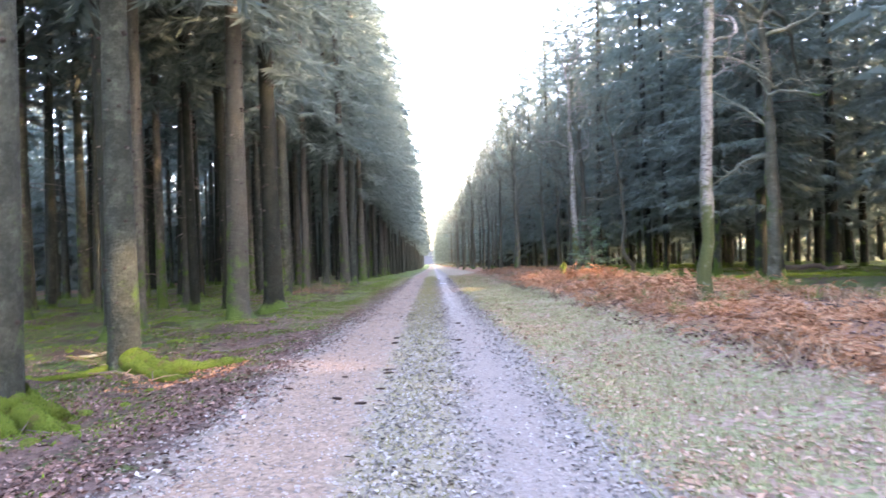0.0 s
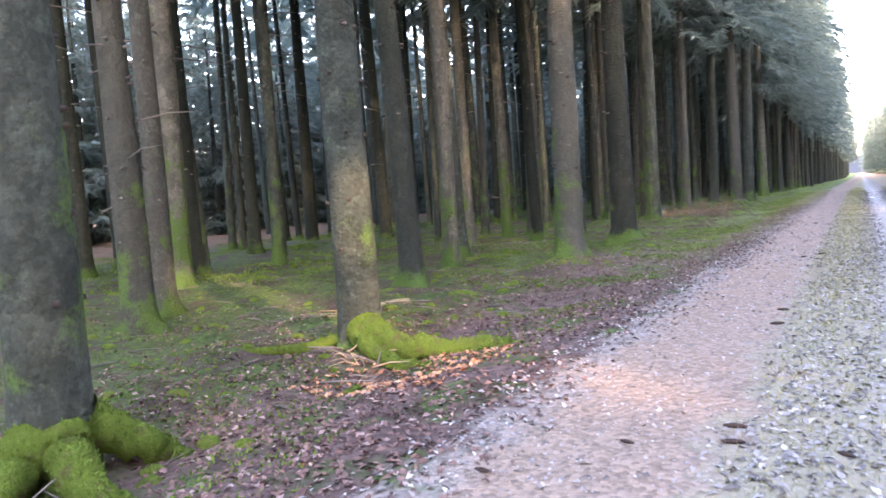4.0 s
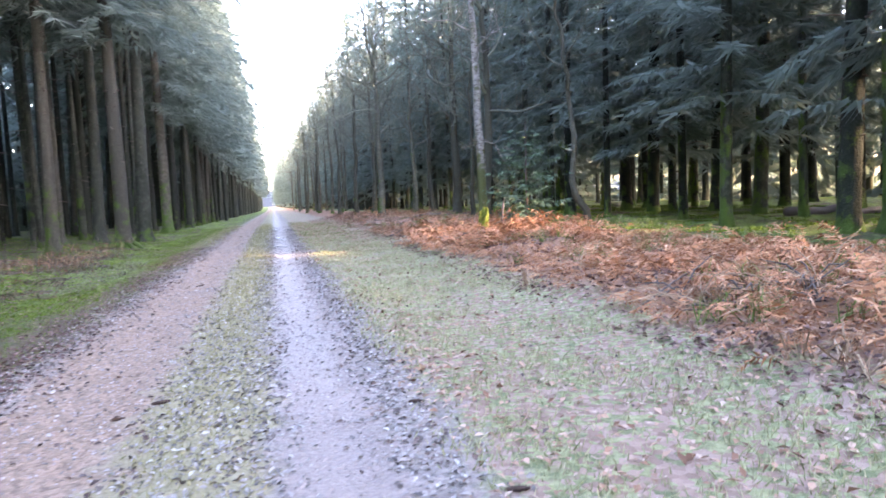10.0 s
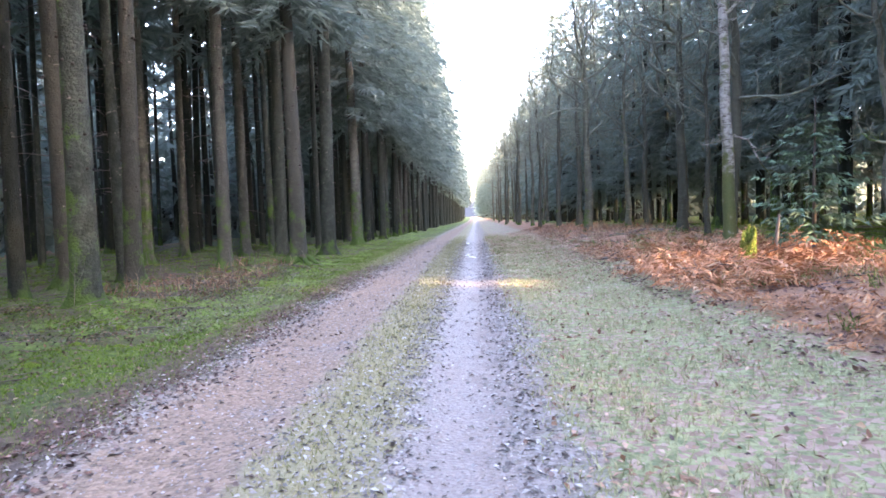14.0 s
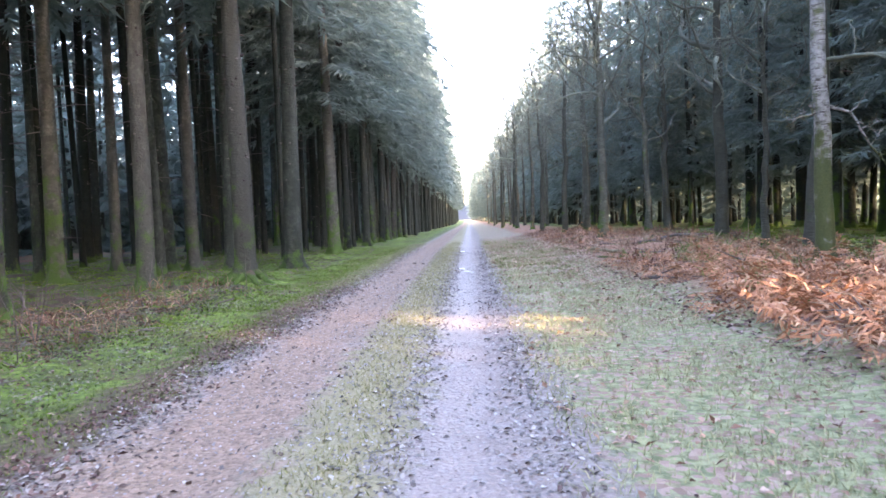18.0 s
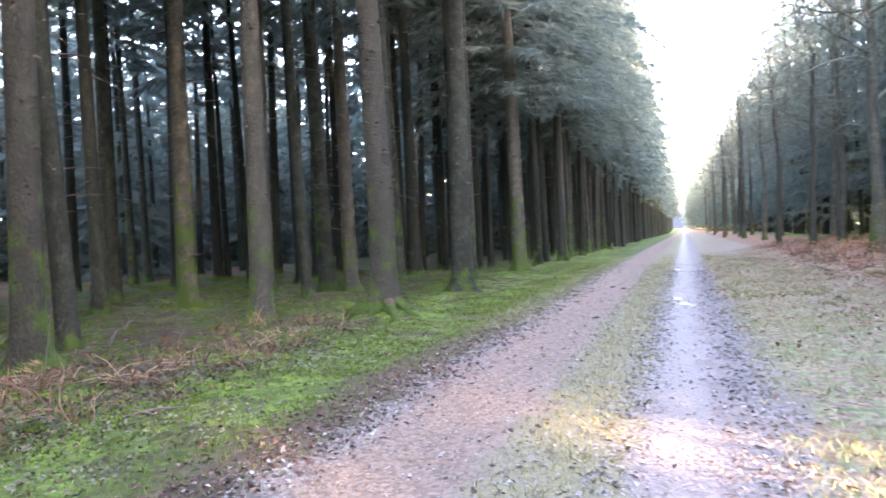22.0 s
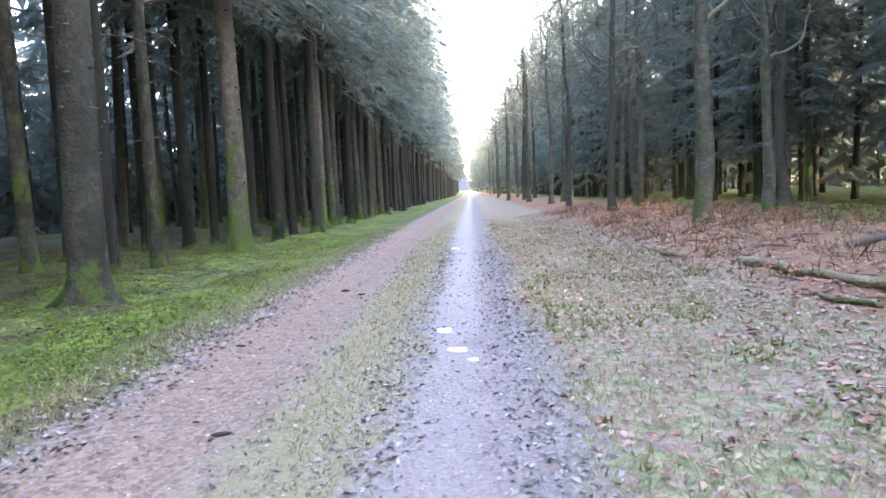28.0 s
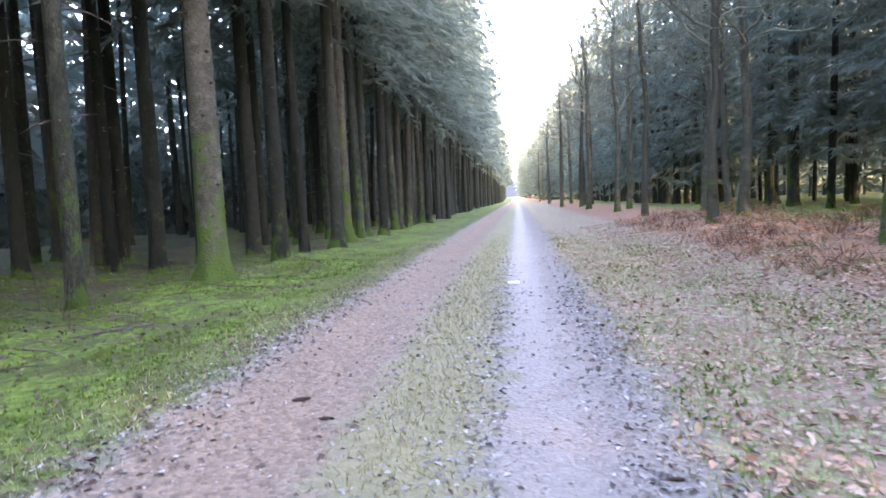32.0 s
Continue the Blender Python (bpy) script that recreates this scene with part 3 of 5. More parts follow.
SHORT_STUBS = [mesh_of("branch_stub", *tube([[0.13, 0, 0], [0.235, 0, 0.004 * s], [0.256 + 0.012 * s, 0, 0.008], [0.258 + 0.012 * s, 0, 0.008]], [0.04, 0.032, 0.02, 0.003], 6), KNOT) for s in range(3)]
STUBS = [stub_shape(70 + s, 1.5, 9.0, 0.21, 4, 1.3) for s in range(4)]
TWIGGY = [stub_shape(80 + s, 2.5, 10.0, 0.17, 3, 1.9) for s in range(3)]
SPRUCE_LABEL = "tall spruce with bare grey-brown trunk and mossy foot"
kinds = {}


def spruce(kind, trunks, crowns, stubs, label):
    """One master tree per trunk and crown, set at its first place; the others are copies of it."""
    made = kinds.setdefault(kind, [])
    i = len(made)
    t = tagged(new("spruce_tree"), label, "tree", "spruces beside the track")
    part("trunk", trunks[i % len(trunks)], t)
    part("crown", crowns[i % len(crowns)], t, "drooping dark green needled branches")
    if kind in ("near", "tall"):
        r = np.random.default_rng(100 + i)
        for h in np.arange(1.3, 8.0, 0.66):
            for a in r.uniform(0, 360, 4):
                long = h > 3 and r.random() < 0.3
                ob = part("dead_branch" if long else "branch_stub", (LONG_STUBS if long else SHORT_STUBS)[r.integers(3)], t)
                ob.matrix_basis = pose(0, 0, h + r.normal(0, 0.05), 0, 0, a)
    else:
        tagged(part("dead_branchwork", stubs[i % len(stubs)], t, "dry broken branches on the bare stem"), kind="stuff")
    made.append(t)
    return t


HIGH_CROWNS = meshes("crown", [crown_shape(10 + s, 9.6, 32, 3.9, 0.85, 7, 78, 0.66, 0.06, 0.6) for s in range(3)], NEEDLES)
SPECS = {"tall": (TRUNKS, HIGH_CROWNS, STUBS, SPRUCE_LABEL, 5), "near": (TRUNKS, EDGE_CROWNS, STUBS, SPRUCE_LABEL, 5), "inner": (TRUNKS, INNER_CROWNS, STUBS, "tall spruce with bare mossy trunk and dead twigs", 5),
         "deep": (THIN_TRUNKS, INNER_CROWNS, TWIGGY, "slender dark spruce inside the stand", 4), "low": (THIN_TRUNKS, LOW_CROWNS, TWIGGY, "dark spruce with low hanging green branches", 4)}
# closer, low_closer and bank: unseen trees added to trim the sunbeams
FAR = {"far": far_crowns, "far_low": far_low_crowns, "thicket": thicket_crowns, "shade": shade_crowns, "low_thicket": low_thicket_crowns, "closer": [crown_shape(58 + s, 7.0, 31, 4.2, 0.9, 6, 30, 1.1, 0.19, 0.55) for s in range(3)], "low_closer": [crown_shape(58 + s, 8.3, 31, 4.2, 0.9, 6, 30, 1.1, 0.19, 0.55) for s in range(3)], "bank": [crown_shape(95 + s, 0.3, 6.0, 1.7, 0.4, 6, 16, 0.6, 0.12, 0.2) for s in range(3)]}
TALLNESS = {"thicket": 0.7, "low_thicket": 0.55, "bank": 0.12}
woods = {"needles": [], "bark": []}
placed, turn_count = [], [0]


def plant(kind, x, y, d, lean=None):
    """A tree of a kind at a place: d is its thickness at chest height."""
    turn_count[0] += 1
    r = np.random.default_rng(turn_count[0])
    fat = d
    lx, ly = lean or (r.normal(0, 0.9), r.normal(0, 0.9))
    m = pose(x, y, float(height(x, y)) - 0.02, lx, ly, r.uniform(0, 360))
    placed.append((x, y))
    tall = r.uniform(0.86, 1.1)
    if kind in FAR:
        i = r.integers(3)
        for key, (v, f), s in (("bark", thin[i], (fat, fat, tall * TALLNESS.get(kind, 1.0))), ("needles", FAR[kind][i], (*([r.uniform(0.8, 1.15)] * 2), tall))):
            m3 = np.array(m.to_3x3()) * np.array(s)
            woods[key].append((v @ m3.T + np.array(m.translation), f))
        return None
    spec, made = SPECS[kind], kinds.get(kind, [])
    if len(made) < spec[4]:
        t = spruce(kind, *spec[:4])
        t.matrix_basis = m
    else:
        t = copy_thing(made[r.integers(len(made))], m)
    for c in t.children:
        if c.name.startswith("trunk"):
            c.scale = (fat, fat, tall)
        elif c.name.startswith("crown"):
            w = r.uniform(0.82, 1.18)
            c.scale = (w, w, tall)
        elif c.name.startswith("dead_branchwork"):
            c.scale = (fat / 0.44, fat / 0.44, 1)
        else:
            c.scale = (fat / 0.5, fat / 0.5, 1)
    return t


LEFT_TREES = [
    (-5.08, 8.45, 0.54), (-5.35, 12.55, 0.52), (-9.89, 12.87, 0.5), (-11.06, 14.31, 0.42), (-14.88, 14.53, 0.58), (-13.25, 16.52, 0.58),
    (-14.07, 17.68, 0.49), (-7.5, 17.2, 0.5), (-19.37, 18.36, 0.44), (-13.25, 19.72, 0.35), (-20.26, 20.14, 0.43), (-5.49, 20.43, 0.56),
    (-8.73, 21.38, 0.47), (-20.4, 22.71, 0.54), (-17.41, 23.14, 0.48), (-13.41, 23.82, 0.58), (-9.78, 23.93, 0.37), (-5.2, 23.6, 0.56),
    (-19.91, 25.06, 0.32), (-21.09, 25.65, 0.33), (-8.43, 25.69, 0.38), (-7.41, 26.41, 0.5), (-9.07, 27.12, 0.54), (-10.21, 27.41, 0.39),
]
LEFT_TREES += [
    (-19.14, 28.07, 0.57), (-20.72, 28.28, 0.4), (-11.96, 29.31, 0.32), (-19.83, 30.2, 0.36), (-18.85, 30.31, 0.43), (-15.92, 30.43, 0.39),
    (-6.63, 32.52, 0.58), (-17.87, 33.93, 0.34), (-16.33, 34.14, 0.58), (-9.67, 37.15, 0.52), (-8.3, 37.9, 0.52), (-11.4, 41.0, 0.54),
    (-21.36, 42.49, 0.46), (-5.34, 44.0, 0.52), (-7.5, 42.7, 0.5), (-11.4, 45.4, 0.55), (-15.49, 47.26, 0.49), (-22.33, 48.49, 0.58),
    (-7.15, 48.4, 0.58), (-5.6, 50.3, 0.57), (-11.74, 49.71, 0.41), (-9.38, 50.7, 0.5), (-19.69, 51.09, 0.58), (-10.54, 51.33, 0.58),
]
LEFT_TREES += [
    (-22.01, 52.3, 0.43), (-20.06, 52.34, 0.37), (-12.97, 53.97, 0.49), (-22.13, 55.58, 0.41), (-18.62, 56.75, 0.5), (-9.63, 57.17, 0.58),
    (-20.7, 57.68, 0.42), (-17.07, 57.78, 0.57), (-8.03, 60.9, 0.43), (-5.7, 58.7, 0.54), (-18.81, 61.83, 0.58), (-10.95, 64.5, 0.44),
    (-13.79, 64.58, 0.4), (-25.49, 64.66, 0.4), (-12.36, 65.46, 0.41), (-13.92, 66.04, 0.54), (-26.08, 69.74, 0.54), (-9.13, 70.94, 0.58),
    (-10.01, 78.1, 0.58), (-7.76, 78.86, 0.58), (-9.23, 79.86, 0.58), (-11.24, 86.13, 0.58), (-12.6, 86.71, 0.58), (-21.76, 90.51, 0.58),
]
LEFT_TREES += [
    (-8.49, 93.14, 0.58), (-7.6, 66.0, 0.5), (-7.83, 19.33, 0.4),
]
# the stems that stand out by their pale bark
PALE_PLACES = [(-9.67, 37.15), (-8.3, 37.9), (-11.4, 41.0), (-7.5, 42.7), (-5.34, 44.0), (-5.7, 58.7), (-9.89, 12.87), (-13.25, 16.52), (-11.06, 14.31), (-5.49, 20.43)]
PALE_TRUNKS = meshes("trunk", [trunk_shape(5 + s, 29, 18, 16, 5, 0.5) for s in range(3)], PALE_BARK, True)
for x, y, d in LEFT_TREES:
    tree = plant(("tall" if y < 56 else "near") if x > -9 else "inner" if x > -14 else "deep", x, y, d if y < 16 else (1.08 if x > -6.2 else 0.9) * d)
    if any(abs(x - px) + abs(y - py) < 0.1 for px, py in PALE_PLACES):
        tagged(tree, "tall spruce with pale grey-beige bark and green moss patches")
        for c in tree.children:
            if c.name.startswith("trunk"):
                c.data = PALE_TRUNKS[int(y) % 3]

# gaps added towards the sun, so single beams reach the track and one trunk
BEAMS = [((0.6, 35.6), 0.1), ((-5.08, 12.6), 0.1)]


def open_to_sun(x, y, wide=0.0):
    for (bx, by), half in BEAMS:
        along = (x - bx) * SUN_TOWARDS.x + (y - by) * SUN_TOWARDS.y
        if along > 6 and abs((x - bx) * SUN_TOWARDS.y - (y - by) * SUN_TOWARDS.x) < half + wide:
            return True
    return False


def row(kind, x, y0, y1, step, seed, thick=(0.38, 0.56)):
    """A planted row along the ride, a little uneven."""
    r = np.random.default_rng(seed)
    for y in np.arange(y0, y1, step):
        px, py = x + r.normal(0, 0.25), y + r.normal(0, 0.35)
        if ((np.array(placed) - (px, py)) ** 2).sum(1).min() > 1.6 ** 2:
            plant(kind, float(px), float(py), float(r.uniform(*thick)))


def fill(kind, x0, x1, y0, y1, gap, seed, thick=(0.24, 0.46)):
    """Trees at random, none nearer than gap to another."""
    r = np.random.default_rng(seed)
    for x, y in r.uniform((x0, y0), (x1, y1), (int(2.2 * (x1 - x0) * (y1 - y0) / gap ** 2), 2)):
        near = np.array(placed)
        if abs(x) > 5 and ((near - (x, y)) ** 2).sum(1).min() > gap ** 2 and not open_to_sun(x, y, 0.6 if kind in ("deep", "inner") else 2.2):
            plant(kind, float(x), float(y), float(r.uniform(*thick)))


# left stand
fill("deep", -23.5, -13.5, 6, 70, 2.3, 1)
fill("deep", -13.5, -8.6, 30, 64, 2.0, 22, (0.26, 0.4))
fill("deep", -16, -9.5, 18, 31, 2.1, 25, (0.22, 0.34))
row("near", -5.7, 63, 96, 2.5, 31, (0.3, 0.44))
fill("deep", -8.6, -6.6, 52, 96, 1.9, 24, (0.26, 0.36))
fill("inner", -13.5, -7.5, 62, 92, 2.9, 2, (0.34, 0.5))
# unseen tall trees added to close the beams from above
for ((bx, by), half), far in zip(BEAMS * 2, (28, 19, 29.5, 20.5)):
    for k in (-2.1, -1.4, -0.75, 0.75, 1.4, 2.1):
        plant("closer" if bx < 0 else "low_closer" if far > 25 else "far", bx + far * SUN_TOWARDS.x - k * SUN_TOWARDS.y, by + far * SUN_TOWARDS.y + k * SUN_TOWARDS.x, 0.2)
# unseen low trees added to cut off the lowest rays to the trunk
for k in range(7):
    plant("bank", 13.6 + 0.45 * k, 0.2 + 0.8 * k, 0.3)
# more unseen low trees, added to keep sun off the ground in the gaps
for (bx, by), half in BEAMS:
    for k in range(-5, 6):
        plant("bank", bx + 45 * SUN_TOWARDS.x - 0.75 * k * SUN_TOWARDS.y, by + 45 * SUN_TOWARDS.y + 0.75 * k * SUN_TOWARDS.x, 0.3)
# right stand
for x, y, d in [(12.3, 25.8, 0.5), (15.8, 41.5, 0.5), (17.2, 39.1, 0.5), (18.0, 37.6, 0.5), (13.0, 43.6, 0.46), (17.0, 46.1, 0.5), (12.4, 31.5, 0.34),
                (25.2, 43.5, 0.5), (18.8, 33.9, 0.6), (16.4, 55.2, 0.45), (16.2, 59.1, 0.5), (14.8, 61.6, 0.5), (13.9, 84.6, 0.5), (13.5, 50.5, 0.4), (14.2, 36.6, 0.3)]:
    plant("low", x, y, d)
plant("inner", 12.3, 27.06, 0.46)
fill("low", 12.5, 24, 20, 70, 2.7, 6)
fill("low", 12.5, 17, 70, 92, 3.0, 7)
row("low", 12.3, 70, 96, 2.8, 32)
# the rest of the wood, joined; a strip of open ground lies inside it on the left
row("far", -5.6, 96, 420, 2.3, 33, (0.28, 0.42))
row("far", -8.4, 96, 290, 2.8, 34, (0.28, 0.42))
row("far_low", 12.4, 96, 420, 2.7, 35)
for k in range(60):
    plant("far_low", 11.5 - 0.16 * k + 0.4 * math.sin(7 * k), 215 + 4.2 * k, 0.4)
fill("far", -20, -13.5, 60, 110, 2.8, 12)
fill("shade", -25, -13.5, 44, 110, 5.0, 13)
fill("thicket", -34, -24, 58, 120, 3.0, 28)
fill("far", -16, -10, 92, 270, 3.4, 3, (0.36, 0.55))
fill("low_thicket", -43.5, -35, -4, 110, 2.5, 4)
fill("thicket", -62, -55, -10, 130, 3.4, 26)
fill("shade", -34, -26, 34, 58, 4.2, 29)
fill("far_low", -53, -45, -6, 120, 2.6, 27)
fill("thicket", -40, -16, 110, 165, 3.2, 14)
fill("thicket", -24, -16, 165, 290, 3.4, 19)
# unseen trees behind the start, added to darken the left trunks
fill("thicket", -26, -6.5, -34, 2, 4.0, 5)
fill("far_low", 12.5, 24, 60, 120, 3.0, 15)
fill("shade", 20, 32, 18, 120, 3.4, 18)
fill("far_low", 14, 19, 92, 270, 3.4, 8, (0.3, 0.5))
fill("thicket", 32, 44, -30, 62, 3.1, 9)
fill("thicket", 32, 44, 62, 125, 3.0, 21)
fill("thicket", 17, 46, 120, 160, 3.4, 16)
fill("thicket", 17, 25, 160, 290, 3.4, 20)
fill("far_low", 10.5, 32, 4, 20, 3.2, 10)
# unseen trees to the right and behind, added to block the sun
fill("thicket", 10.5, 32, -40, 4, 3.2, 23)
fill("thicket", 44, 70, -70, 30, 5.0, 17)


def far_woods():
    v1, f1 = join_arrays(woods["bark"])
    f1 = np.concatenate([f1[:, [0, 1, 2]], f1[:, [0, 2, 3]]])
    v2, f2 = join_arrays(woods["needles"])
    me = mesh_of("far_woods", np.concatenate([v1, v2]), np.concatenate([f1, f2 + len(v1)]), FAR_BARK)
    me.materials.append(NEEDLES)
    me.polygons.foreach_set("material_index", np.repeat(np.array([0, 1], np.int32), (len(f1), len(f2))))
    tagged(new("far_woods", me), "dense dark spruce wood behind the nearer trees, with unseen trees added to shape the light", "forest", kind="stuff")


far_woods()


def mossy_root(tree_at, path, thick, label, coat=None):
    """A thick root bulging along the ground, in a coat of moss."""
    pts = [Vector((x, y, float(height(x, y)) + lift)) for x, y, lift in path]
    k = len(pts)
    rad = [thick * (1 - 0.75 * i / (k - 1)) for i in range(k)]
    p = np.array([list(v) for v in pts])
    u = np.linspace(0, k - 1, 4 * k)
    fine = np.stack([np.interp(u, range(k), p[:, a]) for a in range(3)], -1) + rng.normal(0, thick * 0.07, (4 * k, 3))
    v, f = tube(np.concatenate([fine, fine[-1:] + (fine[-1:] - fine[-2:-1]) * 0.3]), np.concatenate([np.interp(u, range(k), rad) * rng.uniform(0.9, 1.12, 4 * k), [0.005]]), 12)
    tree = min((o for o in bpy.data.objects if o.name.startswith("spruce_tree")), key=lambda o: (o.matrix_basis.translation.xy - Vector(tree_at)).length)
    bpy.context.view_layer.update()
    inv = np.array(tree.matrix_basis.inverted())
    local = v @ inv[:3, :3].T + inv[:3, 3]
    root = part("root", mesh_of("root", local, f, coat or MOSS_COAT, True), tree, label)
    if coat:
        return
    pick = rng.integers(0, len(f), int(9000 * thick))
    at = (local[f[pick]] * rng.dirichlet(np.ones(4), len(pick))[:, :, None]).sum(1)
    up = rng.normal(0, 0.6, at.shape) + np.array([0, 0, 1.0])
    up /= np.linalg.norm(up, axis=1)[:, None]
    side = np.cross(up, rng.normal(0, 1, at.shape))
    side /= np.linalg.norm(side, axis=1)[:, None]
    tagged(part("moss", mesh_of("moss", *sprays(at, at + up * rng.uniform(0.015, 0.045, (len(pick), 1)), side, np.full(len(pick), 0.008)), MOSS), root, "bright green moss tufts on the root"), kind="stuff")


SUN_TREE, FIRST_TREE = (-5.35, 12.55), (-5.08, 8.45)
mossy_root(SUN_TREE, [(-5.22, 12.47, 0.34), (-5.0, 12.4, 0.24), (-4.7, 12.3, 0.17), (-4.1, 12.3, 0.08), (-3.5, 12.4, 0.02), (-3.2, 12.5, -0.04)], 0.23, "thick root in bright green moss")
mossy_root(SUN_TREE, [(-5.3, 12.45, 0.32), (-5.1, 12.25, 0.2), (-4.85, 12.05, 0.12), (-4.4, 11.9, 0.04), (-3.9, 11.85, -0.05)], 0.18, "thick root in bright green moss")
mossy_root(SUN_TREE, [(-5.5, 12.5, 0.2), (-5.9, 12.0, 0.06), (-6.5, 11.8, 0.02), (-7.0, 12.0, -0.06)], 0.085, "mossy root")
mossy_root(FIRST_TREE, [(-5.0, 8.42, 0.42), (-4.8, 8.36, 0.27), (-4.5, 8.27, 0.14), (-4.2, 8.25, 0.0), (-4.0, 8.3, -0.06)], 0.22, "thick root in bright green moss")
mossy_root(FIRST_TREE, [(-5.02, 8.3, 0.38), (-4.87, 8.05, 0.22), (-4.6, 7.8, 0.08), (-4.4, 7.7, -0.06)], 0.2, "thick root in bright green moss")
mossy_root(FIRST_TREE, [(-5.0, 8.6, 0.45), (-4.85, 8.85, 0.2), (-4.65, 9.1, 0.0), (-4.5, 9.2, -0.08)], 0.2, "thick root in bright green moss")
mossy_root(FIRST_TREE, [(-5.05, 8.35, 0.2), (-5.0, 7.95, 0.12), (-4.85, 7.55, -0.04)], 0.22, "thick root in bright green moss")


EDGE_TREE = (-5.34, 44.0)
for path in ([(-5.3, 43.9, 0.2), (-5.1, 43.65, 0.09), (-4.9, 43.35, 0.01), (-4.75, 43.15, -0.07)], [(-5.2, 43.95, 0.2), (-4.95, 43.85, 0.08), (-4.7, 43.75, 0.0), (-4.5, 43.7, -0.07)], [(-5.38, 43.85, 0.18), (-5.42, 43.6, 0.07), (-5.5, 43.3, -0.06)]):
    mossy_root(EDGE_TREE, path, 0.14, "bare reddish brown root", ROOT_BARK)


def bare_tree(name, x, y, thick, tall, seed, material, limbs, label, crook=0.15, boughs=9, lean=(0, 0), stout=0.38, fork=0.55):
    """A leafless broadleaf tree: a crooked stem, named long limbs, and boughs that fork into twigs."""
    r = np.random.default_rng(seed)
    base = tagged(new(name), label, "tree", "bare trees beside the track")
    base.matrix_basis = pose(x, y, float(height(x, y)) - 0.02)
    n = 16
    u = np.linspace(0, 1, n)
    wob = np.cumsum(r.normal(0, crook, (n, 2)), axis=0) * 0.3
    stem = np.stack([wob[:, 0] + lean[0] * u * tall, wob[:, 1] + lean[1] * u * tall, u * tall * fork], -1)
    stem[0, :2] = stem[1, :2] = 0
    stem = np.concatenate([[[0, 0, -0.2], [0, 0, 0.05], [0, 0, 0.35]], stem[1:]])
    rad = thick * 0.5 * np.concatenate([[1.5, 1.28, 1.1], np.clip(1.0 - 0.55 * u[1:], 0.08, 1)])
    part("trunk", mesh_of("trunk", *tube(stem, rad * (1 + r.normal(0, 0.04, len(rad))), 12), material, True), base)
    twig_bark = LICHEN_BARK if material is MOSSY_BARK else material

    def on_stem(h):
        return np.array([np.interp(h, stem[:, 2], stem[:, k]) for k in range(3)]), np.interp(h, stem[:, 2], rad)

    def bough(p, d, length, t, depth, out, sag=0.0):
        k = (10, 7, 4)[depth]
        pts, at = [p], p.copy()
        d = d / np.linalg.norm(d)
        for i in range(k):
            d = d + r.normal(0, (0.27, 0.3, 0.3)[depth], 3) + np.array([0, 0, 0.07 - sag])
            d /= np.linalg.norm(d)
            at = at + d * length / k
            pts.append(at.copy())
        out.append(tube(pts, np.linspace(t, max(0.006, t * 0.2), k + 1), (7, 4, 3)[depth]))
        if depth < (2 if y < 125 else 1):
            for i in range(2, k + 1):
                if r.random() < (0.9, 0.75)[depth]:
                    e = d * 0.6 + r.normal(0, 0.75, 3) + np.array([0, 0, 0.3])
                    bough(pts[i], e, length * r.uniform(0.22, 0.5), max(0.009, t * (0.52 - 0.03 * i)), depth + 1, out, sag * 0.3)

    def add(name, h, d, length, t, sag=0.0, label=""):
        out = []
        bough(on_stem(h)[0], np.array(d), length, t, 0, out, sag)
        part(name, mesh_of(name, *join_arrays(out), twig_bark, True), base, label)

    for h, az, length, rise, sag in limbs:
        a = radians(az)
        add("limb", h, (math.cos(a), math.sin(a), rise), length, max(0.03, on_stem(h)[1] * stout), sag, "long bare mossy limb")
    crown = tall * (1 - fork)
    turn = r.uniform(0, 2 * np.pi)
    for i in range(2 + seed % 2):
        a = turn + i * 2.3
        add("leader", tall * fork * 0.985, (0.45 * math.cos(a), 0.45 * math.sin(a), 1.0), crown * r.uniform(0.8, 1.1), on_stem(tall * fork)[1] * 0.75)
    for i in range(boughs):
        h = tall * fork * (0.5 + 0.5 * (i + r.random()) / boughs)
        a = r.uniform(0, 2 * np.pi)
        add("bough", h, (math.cos(a), math.sin(a), r.uniform(0.15, 0.9)), crown * 0.45 + r.uniform(0.4, 1.6), max(0.025, on_stem(h)[1] * 0.42))
    return base


OAK = "leafless broadleaf tree with crooked mossy limbs"
bare_tree("birch_tree", 6.4, 17.1, 0.34, 15, 3, BIRCH_BARK, [(5.2, 30, 1.6, 0.3, 0.0), (8.2, 160, 3.0, 0.2, 0.03)], "crooked birch with white peeling bark and mossy foot", 0.07, 5, (0.035, 0), 0.24, 0.72)
bare_tree("broadleaf_tree", 10.25, 21.7, 0.42, 15, 5, MOSSY_BARK, [(8.3, 185, 5.6, 0.15, 0.06), (8.0, 175, 4.6, -0.1, 0.05), (7.6, -10, 3.5, 0.5, 0.0), (4.0, 120, 1.8, -0.1, 0.05)], OAK, 0.14, 6, (0, 0), 0.75)
bare_tree("broadleaf_tree", 9.3, 33.7, 0.2, 12, 8, MOSSY_BARK, [(2.2, 200, 1.0, 0.5, 0)], "slender leafless sapling tree with grey bark", 0.25, 4)
bare_tree("birch_tree", 7.8, 39.4, 0.36, 15, 9, BIRCH_BARK, [(3.0, 195, 0.8, -0.3, 0.06), (3.1, -10, 1.9, -0.12, 0.06), (7, 170, 2.5, 0.3, 0.05)], "slim birch with mottled white bark", 0.07, 5, (0.0, 0), 0.24, 0.7)
bare_tree("broadleaf_tree", 8.5, 41.4, 0.4, 15, 11, MOSSY_BARK, [(6.5, 170, 2.4, 0.4, 0.03)], OAK, 0.14, 7)
